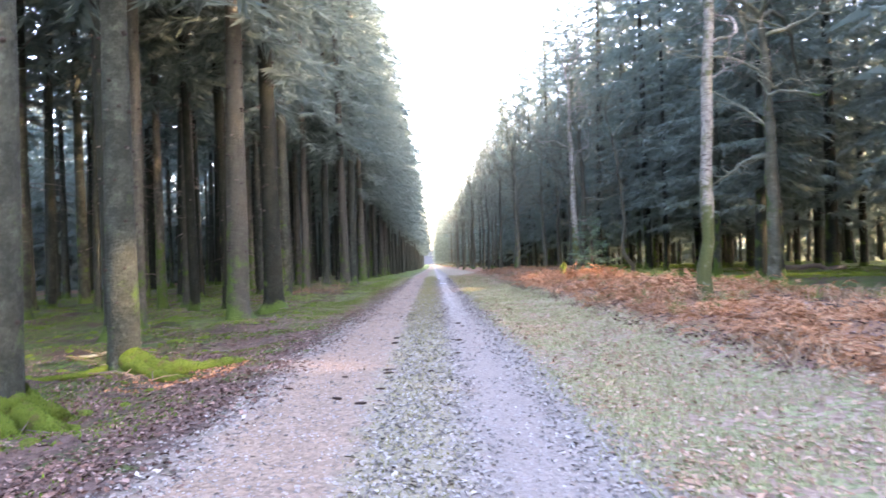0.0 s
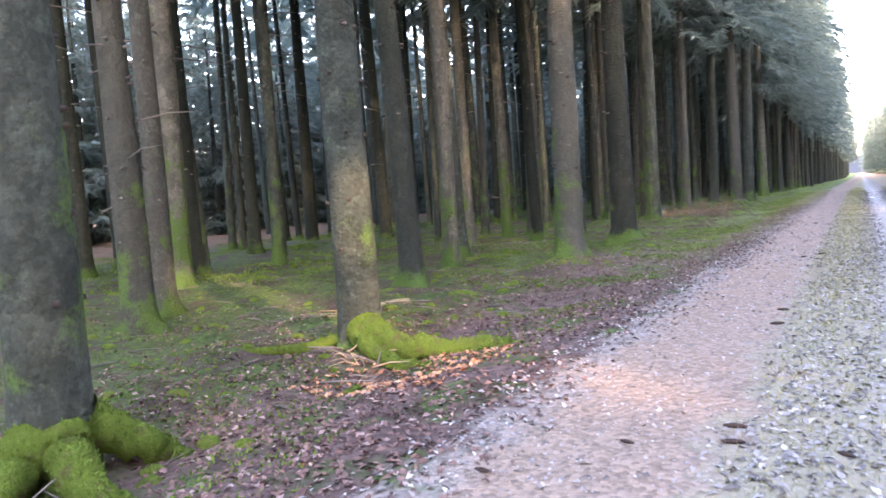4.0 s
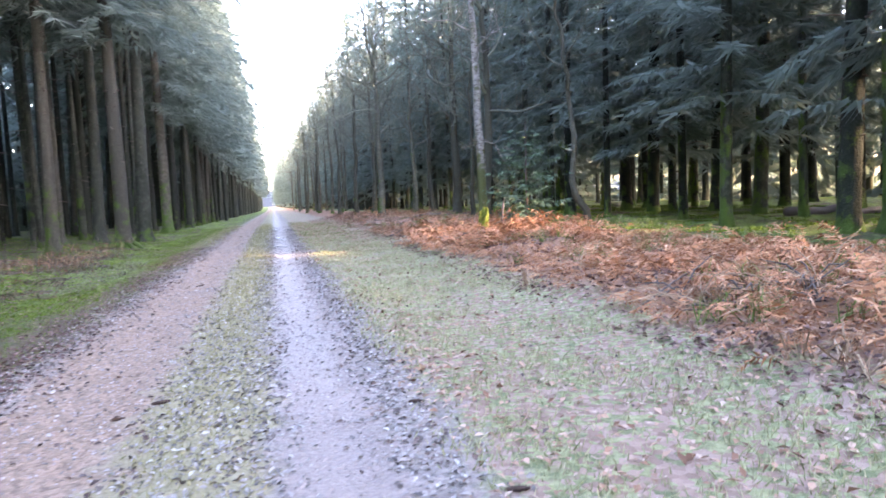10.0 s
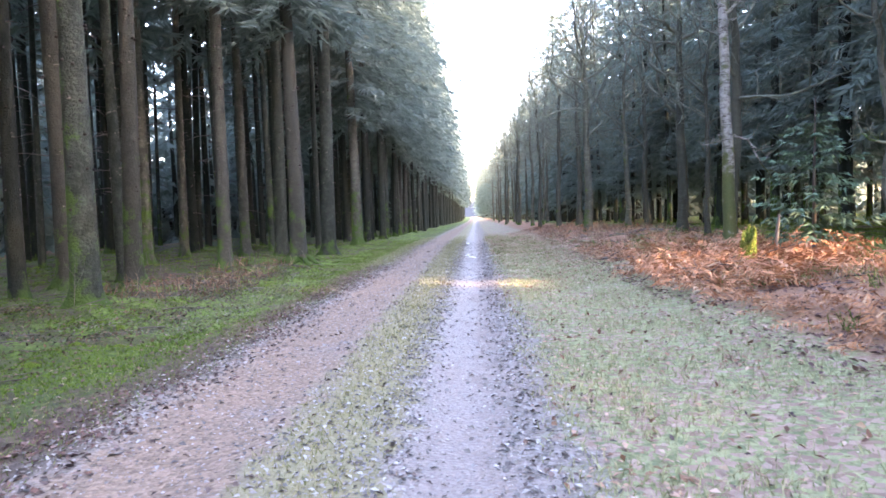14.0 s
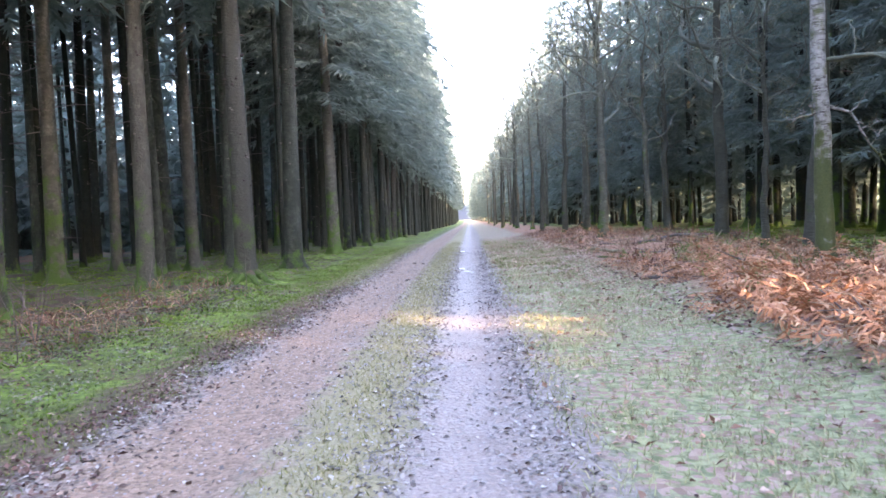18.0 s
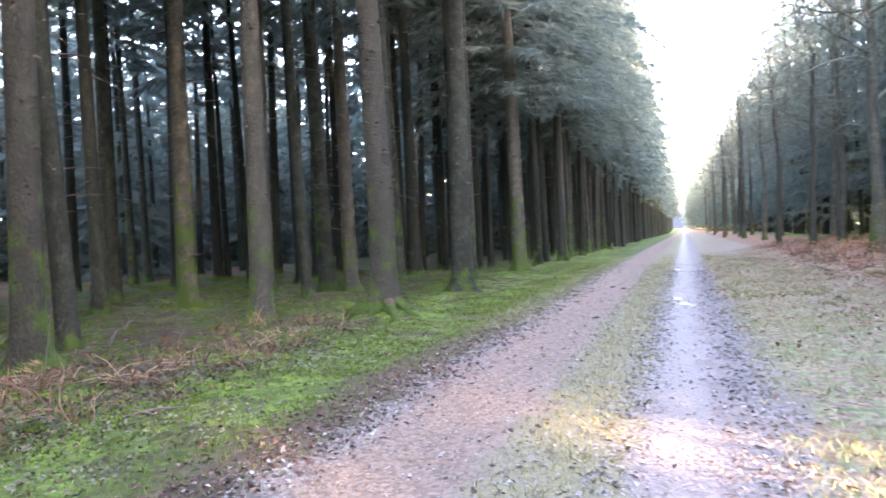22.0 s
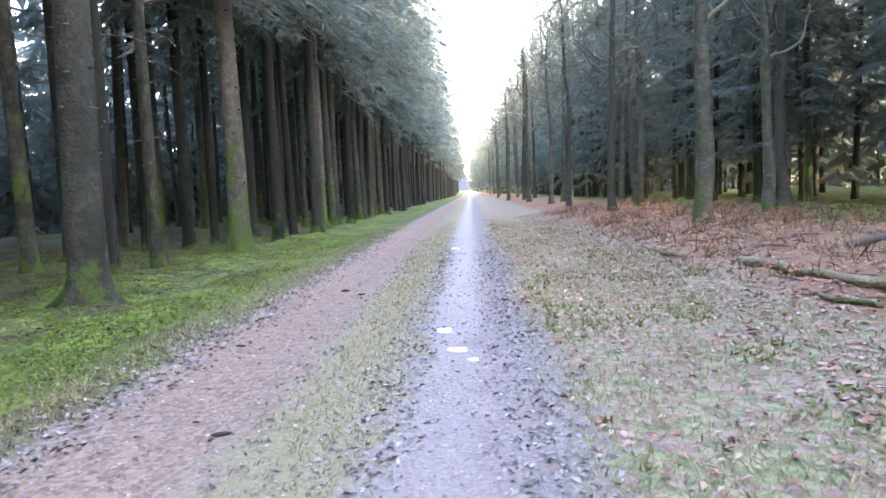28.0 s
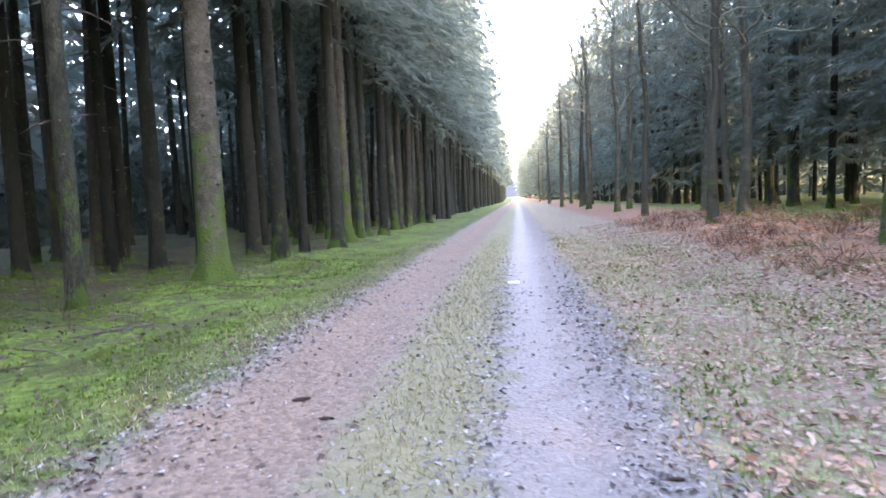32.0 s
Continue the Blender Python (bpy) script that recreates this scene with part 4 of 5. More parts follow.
bare_tree("broadleaf_tree", 9.9, 51.5, 0.5, 17, 12, MOSSY_BARK, [(6.9, 186, 4.8, -0.15, 0.07), (6.6, 205, 2.2, -0.9, 0.08), (8.4, 60, 4, 0.5, 0.0), (8.6, 200, 3.5, 0.6, 0.0)], OAK, 0.08, 8, (0, 0), 0.7)
bare_tree("broadleaf_tree", 6.65, 57.2, 0.46, 17, 13, MOSSY_BARK, [(8.0, 185, 4.2, -0.1, 0.02), (9.2, 170, 3.5, 0.35, 0.02), (6.5, 195, 3.4, 0.1, 0.02), (6.2, 20, 2.6, 0.4, 0.02), (8.6, 240, 2.8, 0.7, 0)], OAK, 0.08, 9, (-0.02, 0))
for i, (x, y, d, tall) in enumerate([(9.2, 59.5, 0.34, 15), (11.0, 62.7, 0.4, 16), (6.25, 67.0, 0.36, 16), (7.9, 69.6, 0.38, 17), (5.8, 76.0, 0.3, 17), (9.4, 80.5, 0.4, 17), (6.0, 86.0, 0.34, 19),
                                     (5.3, 95.0, 0.36, 20), (5.6, 104.0, 0.36, 20), (6.3, 110.0, 0.4, 19), (5.0, 120.0, 0.36, 21), (5.8, 134.0, 0.4, 20), (5.0, 150.0, 0.4, 21), (9.2, 45.8, 0.22, 12), (7.4, 91.0, 0.34, 18), (8.6, 99.0, 0.36, 19), (7.6, 116.0, 0.36, 19), (6.4, 126.0, 0.34, 19), (7.5, 142.0, 0.4, 20), (5.6, 166.0, 0.4, 20), (6.6, 182.0, 0.4, 20), (5.4, 204.0, 0.4, 20), (6.8, 226.0, 0.4, 20), (8.8, 74.5, 0.3, 17)]):
    bare_tree("broadleaf_tree", x, y, d, tall, 20 + i, MOSSY_BARK, [(tall * 0.42, 190, 3.4, 0.3, 0.05), (tall * 0.36, 170, 2.4, 0.2, 0.08), (tall * 0.45, 10 + 40 * i, 2.6, 0.6, 0.02)], OAK, 0.14, 8 if y < 100 else 6)


# ---- young spruce, weeds, logs ----
def young_spruce(x, y, tall, seed):
    t = tagged(new("young_spruce"), "small bluish green young spruce among bracken", "tree")
    t.matrix_basis = pose(x, y, float(height(x, y)) - 0.02)
    part("trunk", mesh_of("trunk", *tube([[0, 0, -0.1], [0, 0, tall * 0.5], [0.03, 0, tall]], [0.05, 0.03, 0.008], 8), DEAD_TWIG, True), t)
    part("crown", mesh_of("crown", *crown_shape(seed, tall * 0.17, tall, tall * 0.36, 0.17, 7, 26, 0.22, 0.03, 0.18), YOUNG_NEEDLES), t)


young_spruce(7.3, 33.3, 3.2, 90)


def mossy_stump(x, y, tall, wide, seed):
    """A rotten stump, broken off raggedly, in a thick coat of moss."""
    r = np.random.default_rng(seed)
    t = tagged(new("rotten_stump"), "rotten tree stump coated in yellow-green moss among bracken", "stump")
    t.matrix_basis = pose(x, y, float(height(x, y)) - 0.02, 0, 4, 0)
    sides = 20
    a = np.arange(sides) * 2 * np.pi / sides
    crest = tall * (0.78 + 0.2 * np.sin(a + 0.6) + r.normal(0, 0.05, sides))
    lumps = 1 + 0.13 * np.sin(3 * a + 1) + r.normal(0, 0.05, sides)
    rings = []
    for u in (-0.15, 0, 0.1, 0.25, 0.45, 0.65, 0.85, 1.0, 0.97, 0.7):
        inner = 0.75 if u == 0.97 else 0.45 if u == 0.7 else 1.0
        rad = wide * 0.5 * lumps * inner * (1 + 0.9 * max(0, 1 - max(u, 0) / 0.35) ** 2 * 0.6) * (1 - 0.35 * max(u, 0)) * (1 + r.normal(0, 0.04, sides))
        rings.append(np.stack([rad * np.cos(a), rad * np.sin(a), crest * u], -1))
    v = np.concatenate(rings)
    n = len(rings)
    i, j = np.meshgrid(np.arange(n - 1), np.arange(sides), indexing="ij")
    f = np.stack([i * sides + j, i * sides + (j + 1) % sides, (i + 1) * sides + (j + 1) % sides, (i + 1) * sides + j], -1).reshape(-1, 4)
    stump = part("stump", mesh_of("stump", v, f, MOSS_COAT, True), t)
    pick = r.integers(0, len(f), 4200)
    at = (v[f[pick]] * r.dirichlet(np.ones(4), len(pick))[:, :, None]).sum(1)
    up = r.normal(0, 0.5, at.shape) + at * np.array([2.2, 2.2, 0]) + np.array([0, 0, 0.5])
    up /= np.linalg.norm(up, axis=1)[:, None]
    side = np.cross(up, r.normal(0, 1, at.shape))
    side /= np.linalg.norm(side, axis=1)[:, None]
    tagged(part("moss", mesh_of("moss", *sprays(at, at + up * r.uniform(0.01, 0.03, (len(pick), 1)), side, np.full(len(pick), 0.008)), YELLOW_LEAF), stump, "yellow-green moss tufts"), kind="stuff")


mossy_stump(5.8, 32.7, 0.85, 0.34, 1)
post = tagged(new("dead_post", mesh_of("dead_post", *tube([[0, 0, -0.2], [0.01, 0, 0.35], [0.05, 0.02, 0.7], [0.08, 0.02, 0.9], [0.08, 0.02, 0.91]], [0.04, 0.035, 0.03, 0.02, 0.004], 9), DEAD_TWIG, True)),
              "thin dark upright dead stem beside a mossy stump", "dead stem")
post.matrix_basis = pose(6.45, 33.0, float(height(6.45, 33.0)))


def log(name, a, b, thick, material, label, seed, forks=0):
    r = np.random.default_rng(seed)
    a, b = np.array(a, float), np.array(b, float)
    pts = np.array([a + (b - a) * u for u in np.linspace(0, 1, 9)])
    pts[:, 2] = height(pts[:, 0], pts[:, 1]) + thick * 0.45
    pts += r.normal(0, thick * 0.12, pts.shape)
    mid = pts.mean(0)
    me = [tube(np.concatenate([[pts[0] + (pts[0] - pts[1]) * 0.01], pts, [pts[-1]]]) - mid, np.concatenate([[0.01], thick * 0.5 * np.linspace(1, 0.7, 9), [0.005]]), 9)]
    ob = tagged(new(name, mesh_of(name, *me[0], material, True)), label, "log")
    ob.matrix_basis = Matrix.Translation(mid)
    for i in range(forks):
        k = r.integers(2, 8)
        d = r.normal(0, 1, 3) * np.array([1, 1, 0.3]) + np.array([0, 0, 0.35])
        d /= np.linalg.norm(d)
        p = pts[k] - mid
        part("side_branch", mesh_of("side_branch", *tube([p, p + d * 0.4, p + d * r.uniform(0.5, 1.1)], [thick * 0.25, thick * 0.15, 0.004], 5), material), ob)
    return ob


for i, (x0, y0, x1, y1, th, forks, label) in enumerate([
        (4.72, 49.3, 5.1, 45.4, 0.15, 0, "pale mossy fallen log lying in leaves"), (6.4, 49.6, 12.5, 54.0, 0.12, 3, "long dark fallen branch across the moss"),
        (4.2, 39.7, 4.65, 39.0, 0.07, 1, "short dark broken branch in bracken"), (5.4, 39.1, 7.2, 37.4, 0.07, 4, "dark forked fallen branch"),
        (4.5, 46.6, 5.0, 44.2, 0.07, 0, "pale barkless fallen pole"), (15.5, 33.0, 18.6, 32.6, 0.28, 0, "dark fallen trunk on the moss"),
        (8.5, 50.4, 10.4, 49.6, 0.09, 4, "mossy fallen branch with twigs"), (-6.2, 29.5, -7.9, 30.4, 0.06, 2, "thin dark fallen branch on moss"),
        (4.35, 54.5, 4.95, 55.6, 0.08, 2, "mossy yellow-green broken branch in leaves"), (4.2, 51.75, 4.4, 51.0, 0.11, 1, "short mossy yellow-green branch end"),
        (-6.2, 15.0, -7.6, 14.2, 0.09, 2, "mossy rotten branch on the forest floor"), (-9.0, 40.0, -11.0, 43.0, 0.07, 2, "thin dark fallen branch on moss")]):
    log("fallen_log" if th > 0.1 else "fallen_branch", (x0, y0, 0), (x1, y1, 0), th, LOG_WOOD if "pale" in label or "mossy" in label else DEAD_TWIG, label, 10 + i, forks)


def brush_pile(x, y, reach, n, seed, label, long=1.0):
    """Crossed dry stalks and broken sticks."""
    r = np.random.default_rng(seed)
    t = tagged(new("brush_pile"), label, "brush pile")
    z = float(height(x, y))
    t.matrix_basis = Matrix.Translation((x, y, z))
    for material, count, thick in ((DEAD_STALK, n, 0.009), (DEAD_TWIG, n // 2, 0.013)):
        for i in range(count):
            p, a = r.normal(0, reach * 0.45, 2), r.uniform(0, 2 * np.pi)
            L = r.uniform(0.35, 1.1) * long
            z0 = float(height(x + p[0], y + p[1])) - z + 0.02
            q0 = np.array([p[0], p[1], z0])
            q2 = q0 + np.array([math.cos(a) * L, math.sin(a) * L, abs(r.normal(0.12, 0.16)) * long])
            q1 = (q0 + q2) / 2 + np.array([0, 0, r.uniform(0.02, 0.14) * long])
            part("stalk" if material is DEAD_STALK else "stick", mesh_of("stalk", *tube([q0, q1, q2], [thick, thick * 0.8, thick * 0.4], 5), material), t)


brush_pile(5.7, 20.5, 0.8, 40, 1, "heap of dry bracken stalks and dark broken sticks")
brush_pile(4.9, 21.3, 0.5, 14, 2, "dry bent stalks among brown bracken")
brush_pile(5.2, 32.0, 0.9, 34, 4, "heap of dry rust-brown bracken stalks beside a stump")
brush_pile(-5.9, 37.4, 0.6, 18, 5, "dry brown stalks and thin sticks among brambles", 0.7)
brush_pile(-5.9, 39.9, 0.5, 16, 6, "dry brown stalks beside a moss mound", 0.6)
brush_pile(-4.75, 11.8, 0.25, 10, 3, "dry pale stalks beside a mossy root", 0.45)


# ---- things on the track ----
def cone(x, y, long, seed, turn):
    """A spruce cone: overlapping rows of scales round a spindle."""
    r = np.random.default_rng(seed)
    pieces = []
    u = np.linspace(0, 1, 9)
    prof = 0.5 * long * 0.23 * np.sin(np.pi * np.clip(u * 0.93 + 0.06, 0, 1)) ** 0.6
    pieces.append(tube(np.stack([long * (u - 0.5), 0 * u, 0 * u], -1), prof, 8))
    for i in range(1, 8):
        for a in np.arange(7) * 2 * np.pi / 7 + i * 0.45:
            c = np.array([0, math.cos(a), math.sin(a)])
            s = np.array([0, -math.sin(a), math.cos(a)])
            p = np.array([long * (u[i] - 0.5), 0, 0]) + c * prof[i] * 0.95
            w = prof[i] * 0.45
            pieces.append((np.array([p - s * w, p + s * w, p + s * w * 0.5 + c * prof[i] * 0.3 + np.array([long * 0.09, 0, 0]), p - s * w * 0.5 + c * prof[i] * 0.3 + np.array([long * 0.09, 0, 0])]), np.array([[0, 1, 2, 3]])))
    ob = tagged(new("spruce_cone", mesh_of("spruce_cone", *join_arrays(pieces), CONE)), "dark brown spruce cone lying on the gravel", "cone", "fallen cones")
    ob.matrix_basis = pose(x, y, float(height(x, y)) + long * 0.10, 0, 0, turn)


for i, (x, y, turn) in enumerate([(-0.76, 14.2, 5), (-0.75, 13.4, 20), (-1.2, 9.55, -20), (-0.67, 10.0, 5), (-0.64, 9.7, 8), (-0.08, 9.67, -30), (-1.12, 8.1, -40), (-0.67, 8.58, 0), (-1.82, 8.9, -10),
                                  (0.54, 17.2, -10), (0.35, 11.75, 15), (0.42, 13.45, -8), (-0.82, 7.76, 0), (0.61, 16.5, -15), (1.54, 17.5, -10), (1.34, 19.3, -15), (-0.89, 19.7, 10), (-0.62, 20.0, 20),
                                  (-1.65, 45.9, -10), (-0.92, 49.4, 0), (-1.25, 49.9, 25), (1.2, 48.25, -5), (-0.92, 43.2, 15)]):
    cone(x, y, 0.125 + 0.025 * math.sin(i * 2.3), i, turn)


def flat_stone(x, y, a, b, turn, seed, label):
    r = np.random.default_rng(seed)
    bm = bmesh.new()
    ang = np.arange(9) * 2 * np.pi / 9
    rim = [(a * math.copysign(abs(math.cos(t)) ** 0.6, math.cos(t)) * r.uniform(0.9, 1.08), b * math.copysign(abs(math.sin(t)) ** 0.6, math.sin(t)) * r.uniform(0.9, 1.08)) for t in ang]
    top = bm.faces.new([bm.verts.new((p, q, 0.022)) for p, q in rim])
    low = bmesh.ops.extrude_face_region(bm, geom=[top])
    for v in [g for g in low["geom"] if isinstance(g, bmesh.types.BMVert)]:
        v.co.z, v.co.x, v.co.y = -0.02, v.co.x * 1.08, v.co.y * 1.08
    bmesh.ops.recalc_face_normals(bm, faces=bm.faces)
    bmesh.ops.bevel(bm, geom=bm.edges[:], offset=0.006, segments=1, affect="EDGES")
    me = bpy.data.meshes.new("flat_stone")
    bm.to_mesh(me)
    bm.free()
    me.materials.append(PALE_STONE)
    tagged(new("flat_stone", me), label, "stone").matrix_basis = pose(x, y, float(height(x, y)) + 0.004, 0, 0, turn)


flat_stone(0.6, 45.5, 0.10, 0.055, -12, 1, "flat white stone embedded in the wet rut")
flat_stone(0.44, 46.4, 0.085, 0.09, 0, 2, "flat pale grey stone embedded in the wet rut")
flat_stone(0.35, 56.6, 0.10, 0.10, 0, 3, "flat white stone embedded in the wet rut")
flat_stone(0.75, 45.05, 0.05, 0.03, 20, 4, "small pale stone in the rut")

# ---- bracken, litter, grass, moss, stones ----
def frond(seed):
    r = np.random.default_rng(seed)
    k = 15
    s = np.linspace(0.0, 1, k)
    spine = np.stack([0.62 * s, 0.08 * np.sin(s * 2 + seed), 0.36 * np.sin(s * 2.2) * (1 - 0.45 * s)], -1)
    B, T, S, W = [], [], [], []
    for i in range(k - 1):
        if i % 2 == 0 and i + 2 < k:
            B.append(spine[i]), T.append(spine[i + 2]), S.append(np.array([0, 1.0, 0])), W.append(0.006)
        if i >= 3:
            for sg in (-1, 1):
                L = 0.21 * (1 - s[i]) ** 0.6 * r.uniform(0.6, 1.15) + 0.02
                B.append(spine[i]), T.append(spine[i] + np.array([r.uniform(0.1, 0.6) * L, sg * L, r.uniform(-0.8, 0.25) * L])), S.append(np.array([1.0, 0, r.uniform(-0.7, 0.7)])), W.append(0.016)
    return sprays(np.array(B), np.array(T), np.array(S), np.array(W))


LEAF = (np.array([[-0.045, 0, 0.0], [-0.005, -0.027, 0.016], [0.05, 0, 0.002], [0.004, 0.026, 0.014]]), np.array([[0, 1, 2], [0, 2, 3]]))
BLADE = (np.array([[-0.006, 0, -0.01], [0.006, 0, -0.01], [0.012, 0.02, 0.075]]), np.array([[0, 1, 2]]))
LONG_BLADE = (np.array([[-0.006, 0, -0.01], [0.006, 0, -0.01], [0.008, 0.06, 0.16], [-0.002, 0.06, 0.16], [0.02, 0.20, 0.21], [0.02, 0.20, 0.21]]), np.array([[0, 1, 2, 3], [3, 2, 4, 5]]))
o = np.array([[1, 0, 0], [-1, 0, 0], [0, 1, 0], [0, -1, 0], [0, 0, 0.7], [0, 0, -0.4]]) * 0.016
PEBBLE = (o, np.array([[0, 2, 4], [2, 1, 4], [1, 3, 4], [3, 0, 4]]))

for i in range(4):
    x, y = spread(3900, 3.5, 9.6, 3, 74, 0.3)
    dens = ramp(x, 3.9, 4.8) * (1 - 0.75 * ramp(x, 7.2, 9.6)) * ramp(value_noise(x, y, 1.6, 8), 0.22, 0.5) * np.where(y < 30, 1, np.where(y < 44, 0.95, 0.14))
    x, y = keep(x, y, dens)
    tagged(scatter("dead_bracken", frond(i), x, y, BRACKEN, (0.3, 0.72 + 0.1 * i), 0.3), "collapsed orange-brown dead bracken fronds", "bracken")
x, y = spread(330, 4.2, 7.6, 29.5, 35.5)
tagged(scatter("dead_bracken", frond(9), x, y, BRACKEN, (0.7, 1.35), 0.45), "tall collapsed heap of rust-brown bracken round the stump", "bracken")
x, y = spread(260, 5.0, 8.5, 17.0, 24.5)
tagged(scatter("dead_bracken", frond(11), x, y, BRACKEN, (0.6, 1.15), 0.45), "tangled heap of brown bracken", "bracken")
x, y = spread(100000, -9.5, -1.7, 2.5, 46, 0.7)
x, y = keep(x, y, (0.6 * ramp(x, -9.5, -7.5) * ramp(y, 22, 14) + 0.4 * ramp(x, -6.0, -4.6)) * (1 - 0.85 * ramp(x, -2.6, -1.8)) * np.where(y < 22, 1, 0.4) * (0.35 + 0.65 * ramp(value_noise(x, y, 0.8, 9), 0.25, 0.6)))
tagged(scatter("leaf_litter", LEAF, x, y, PURPLE_LEAVES, (0.35, 0.85), 0.3, 0.008), "damp purplish brown fallen leaves beside the track", "fallen leaves")
x, y = spread(64000, 1.2, 5.2, 3, 78, 0.1)
x, y = keep(x, y, ramp(y, 78, 55) * ramp(x, 1.2, 1.7) * (0.07 + 0.4 * ramp(y, 40, 47) + 0.25 * ramp(y, 26, 16) + (0.3 + 0.35 * ramp(y, 28, 18)) * ramp(value_noise(x, y, 0.9, 10) + 0.1 * ramp(y, 40, 47), 0.45, 0.75)))
tagged(scatter("leaf_litter", LEAF, x, y, ORANGE_LEAVES, (0.35, 0.95), 0.2, 0.02), "dry pinkish brown fallen leaves on the verge", "fallen leaves")
x, y = spread(90000, -2.6, 1.7, 3, 56, 0.35)
w = 1.25 * np.exp(-((x + 0.12) / 0.5) ** 4) * (1 - 0.9 * ramp(y, 16, 30)) + np.exp(-((x - 0.15) / 0.2) ** 2) * ramp(y, 14, 24) * 0.75 + np.exp(-((x - 1.15) / 0.25) ** 2) * 0.8 + np.exp(-((x + 2.15) / 0.3) ** 2) * 0.6 + 0.045
x, y = keep(x, y, np.clip(w, 0, 1) * (0.7 + 0.3 * ramp(y, 12, 20)))
tagged(scatter("leaf_litter", LEAF, x, y, PALE_LEAVES, (0.3, 0.75), 0.3, 0.006), "bleached grey leaves trodden into the gravel", "fallen leaves")
x, y = spread(16000, -2.2, 1.6, 3, 45, 0.9)
tagged(scatter("gravel", PEBBLE, x, y, STONE, (0.35, 1.25), 0.4, 0.0), "loose grey gravel stones on the track", "gravel")
x, y = spread(170000, 1.1, 4.6, 3, 78, 0.15)
x, y = keep(x, y, ramp(y, 78, 52) * ramp(x, 1.1, 1.6) * (1 - ramp(x, 3.7, 4.6)) * (0.25 + 0.75 * ramp(value_noise(x, y, 0.7, 11), 0.3, 0.6)))
tagged(scatter("grass", BLADE, x, y, GRASS, (0.5, 1.2), 0.5), "short pale frosted grass of the verge", "grass")
x, y = spread(60000, -0.75, 0.25, 3, 76, 0.2)
x, y = keep(x, y, ramp(y, 76, 52) * (0.35 + 0.65 * ramp(y, 10, 24)) * np.exp(-((x + 0.25) / 0.4) ** 2))
tagged(scatter("grass", BLADE, x, y, MIDDLE_GRASS, (0.35, 0.9), 0.5), "thin grass on the raised middle of the track", "grass")
x, y = spread(50000, -4.4, -1.9, 16, 76, 0.1)
x, y = keep(x, y, ramp(y, 76, 52) * ramp(x, -4.4, -3.4) * (1 - ramp(x, -2.4, -1.9)) * ramp(y, 14, 26))
tagged(scatter("grass", BLADE, x, y, GREEN_GRASS, (0.35, 0.9), 0.5), "short green grass on the edge of the forest", "grass")
x, y = spread(900, 4.0, 9, 3, 60, 0.5)
x, y = keep(x, y, ramp(value_noise(x, y, 1.3, 12), 0.55, 0.7))
tagged(scatter("grass_tussock", LONG_BLADE, np.repeat(x, 14) + rng.normal(0, 0.06, 14 * len(x)), np.repeat(y, 14) + rng.normal(0, 0.06, 14 * len(x)), DEAD_STALK, (0.7, 1.5), 0.35), "tufts of long yellowed grass in the bracken", "grass")
star = np.arange(3) * 2 * np.pi / 3
TUFT = (np.concatenate([np.array([[0.011 * math.cos(t + 1.3), 0.011 * math.sin(t + 1.3), 0.0], [0.011 * math.cos(t - 1.3), 0.011 * math.sin(t - 1.3), 0.0], [0.034 * math.cos(t), 0.034 * math.sin(t), 0.028 + 0.012 * math.sin(3 * t)]]) for t in star]), np.arange(9).reshape(3, 3))
x, y = spread(200000, -12, -2.3, 4, 66, 0.2)
x, y = keep(x, y, ramp(y, 70, 55) * ramp(x, -2.5, -3.3) * ramp(value_noise(x, y, 0.9, 13) + 0.15 * ramp(y, 20, 28), 0.42, 0.66) * np.where(x > -8, 1, 0.5) * (0.45 + 0.55 * ramp(y, 12, 20)))
tagged(scatter("moss", TUFT, x, y, MOSS, (0.4, 1.15), 0.45), "bright green moss covering the forest floor", "moss")
x, y = spread(60000, -24, -11, 6, 62)
x, y = keep(x, y, ramp(value_noise(x, y, 1.3, 24), 0.4, 0.62))
tagged(scatter("moss", TUFT, x, y, MOSS, (0.8, 2.2), 0.45), "green moss deep inside the stand", "moss")
x, y = spread(52000, 8.0, 21, 24, 66)
x, y = keep(x, y, ramp(x, 8.0, 10.0) * ramp(value_noise(x, y, 1.1, 25), 0.35, 0.6))
tagged(scatter("moss", TUFT, x, y, MOSS, (0.8, 2.2), 0.45), "green moss under the spruces behind the bracken", "moss")
x, y = spread(150, -7.4, -4.7, 33.5, 41.5)
tagged(scatter("dry_weeds", LONG_BLADE, np.repeat(x, 5) + rng.normal(0, 0.05, 5 * len(x)), np.repeat(y, 5) + rng.normal(0, 0.05, 5 * len(x)), DRY_WEED, (0.5, 1.5), 0.4), "dry brown stalks among the brambles", "weeds")
x, y = spread(2600, -7.6, -3.9, 27, 42)
x, y = keep(x, y, ramp(value_noise(x, y, 1.0, 14), 0.42, 0.62) * ramp(x, -3.9, -4.5))
tagged(scatter("bramble_patch", (LEAF[0] * 0.8 + np.array([0, 0, 0.1]), LEAF[1]), np.repeat(x, 7) + rng.normal(0, 0.12, 7 * len(x)), np.repeat(y, 7) + rng.normal(0, 0.12, 7 * len(x)), BRAMBLE, (0.4, 1.0), 0.5), "dark bramble leaves at the forest edge", "brambles")
x, y = spread(46, -7.2, -4.8, 34.5, 41)
tagged(scatter("dead_bracken", frond(7), x, y, DRY_WEED, (0.4, 0.9), 0.3), "sparse brown bracken on the moss", "bracken")

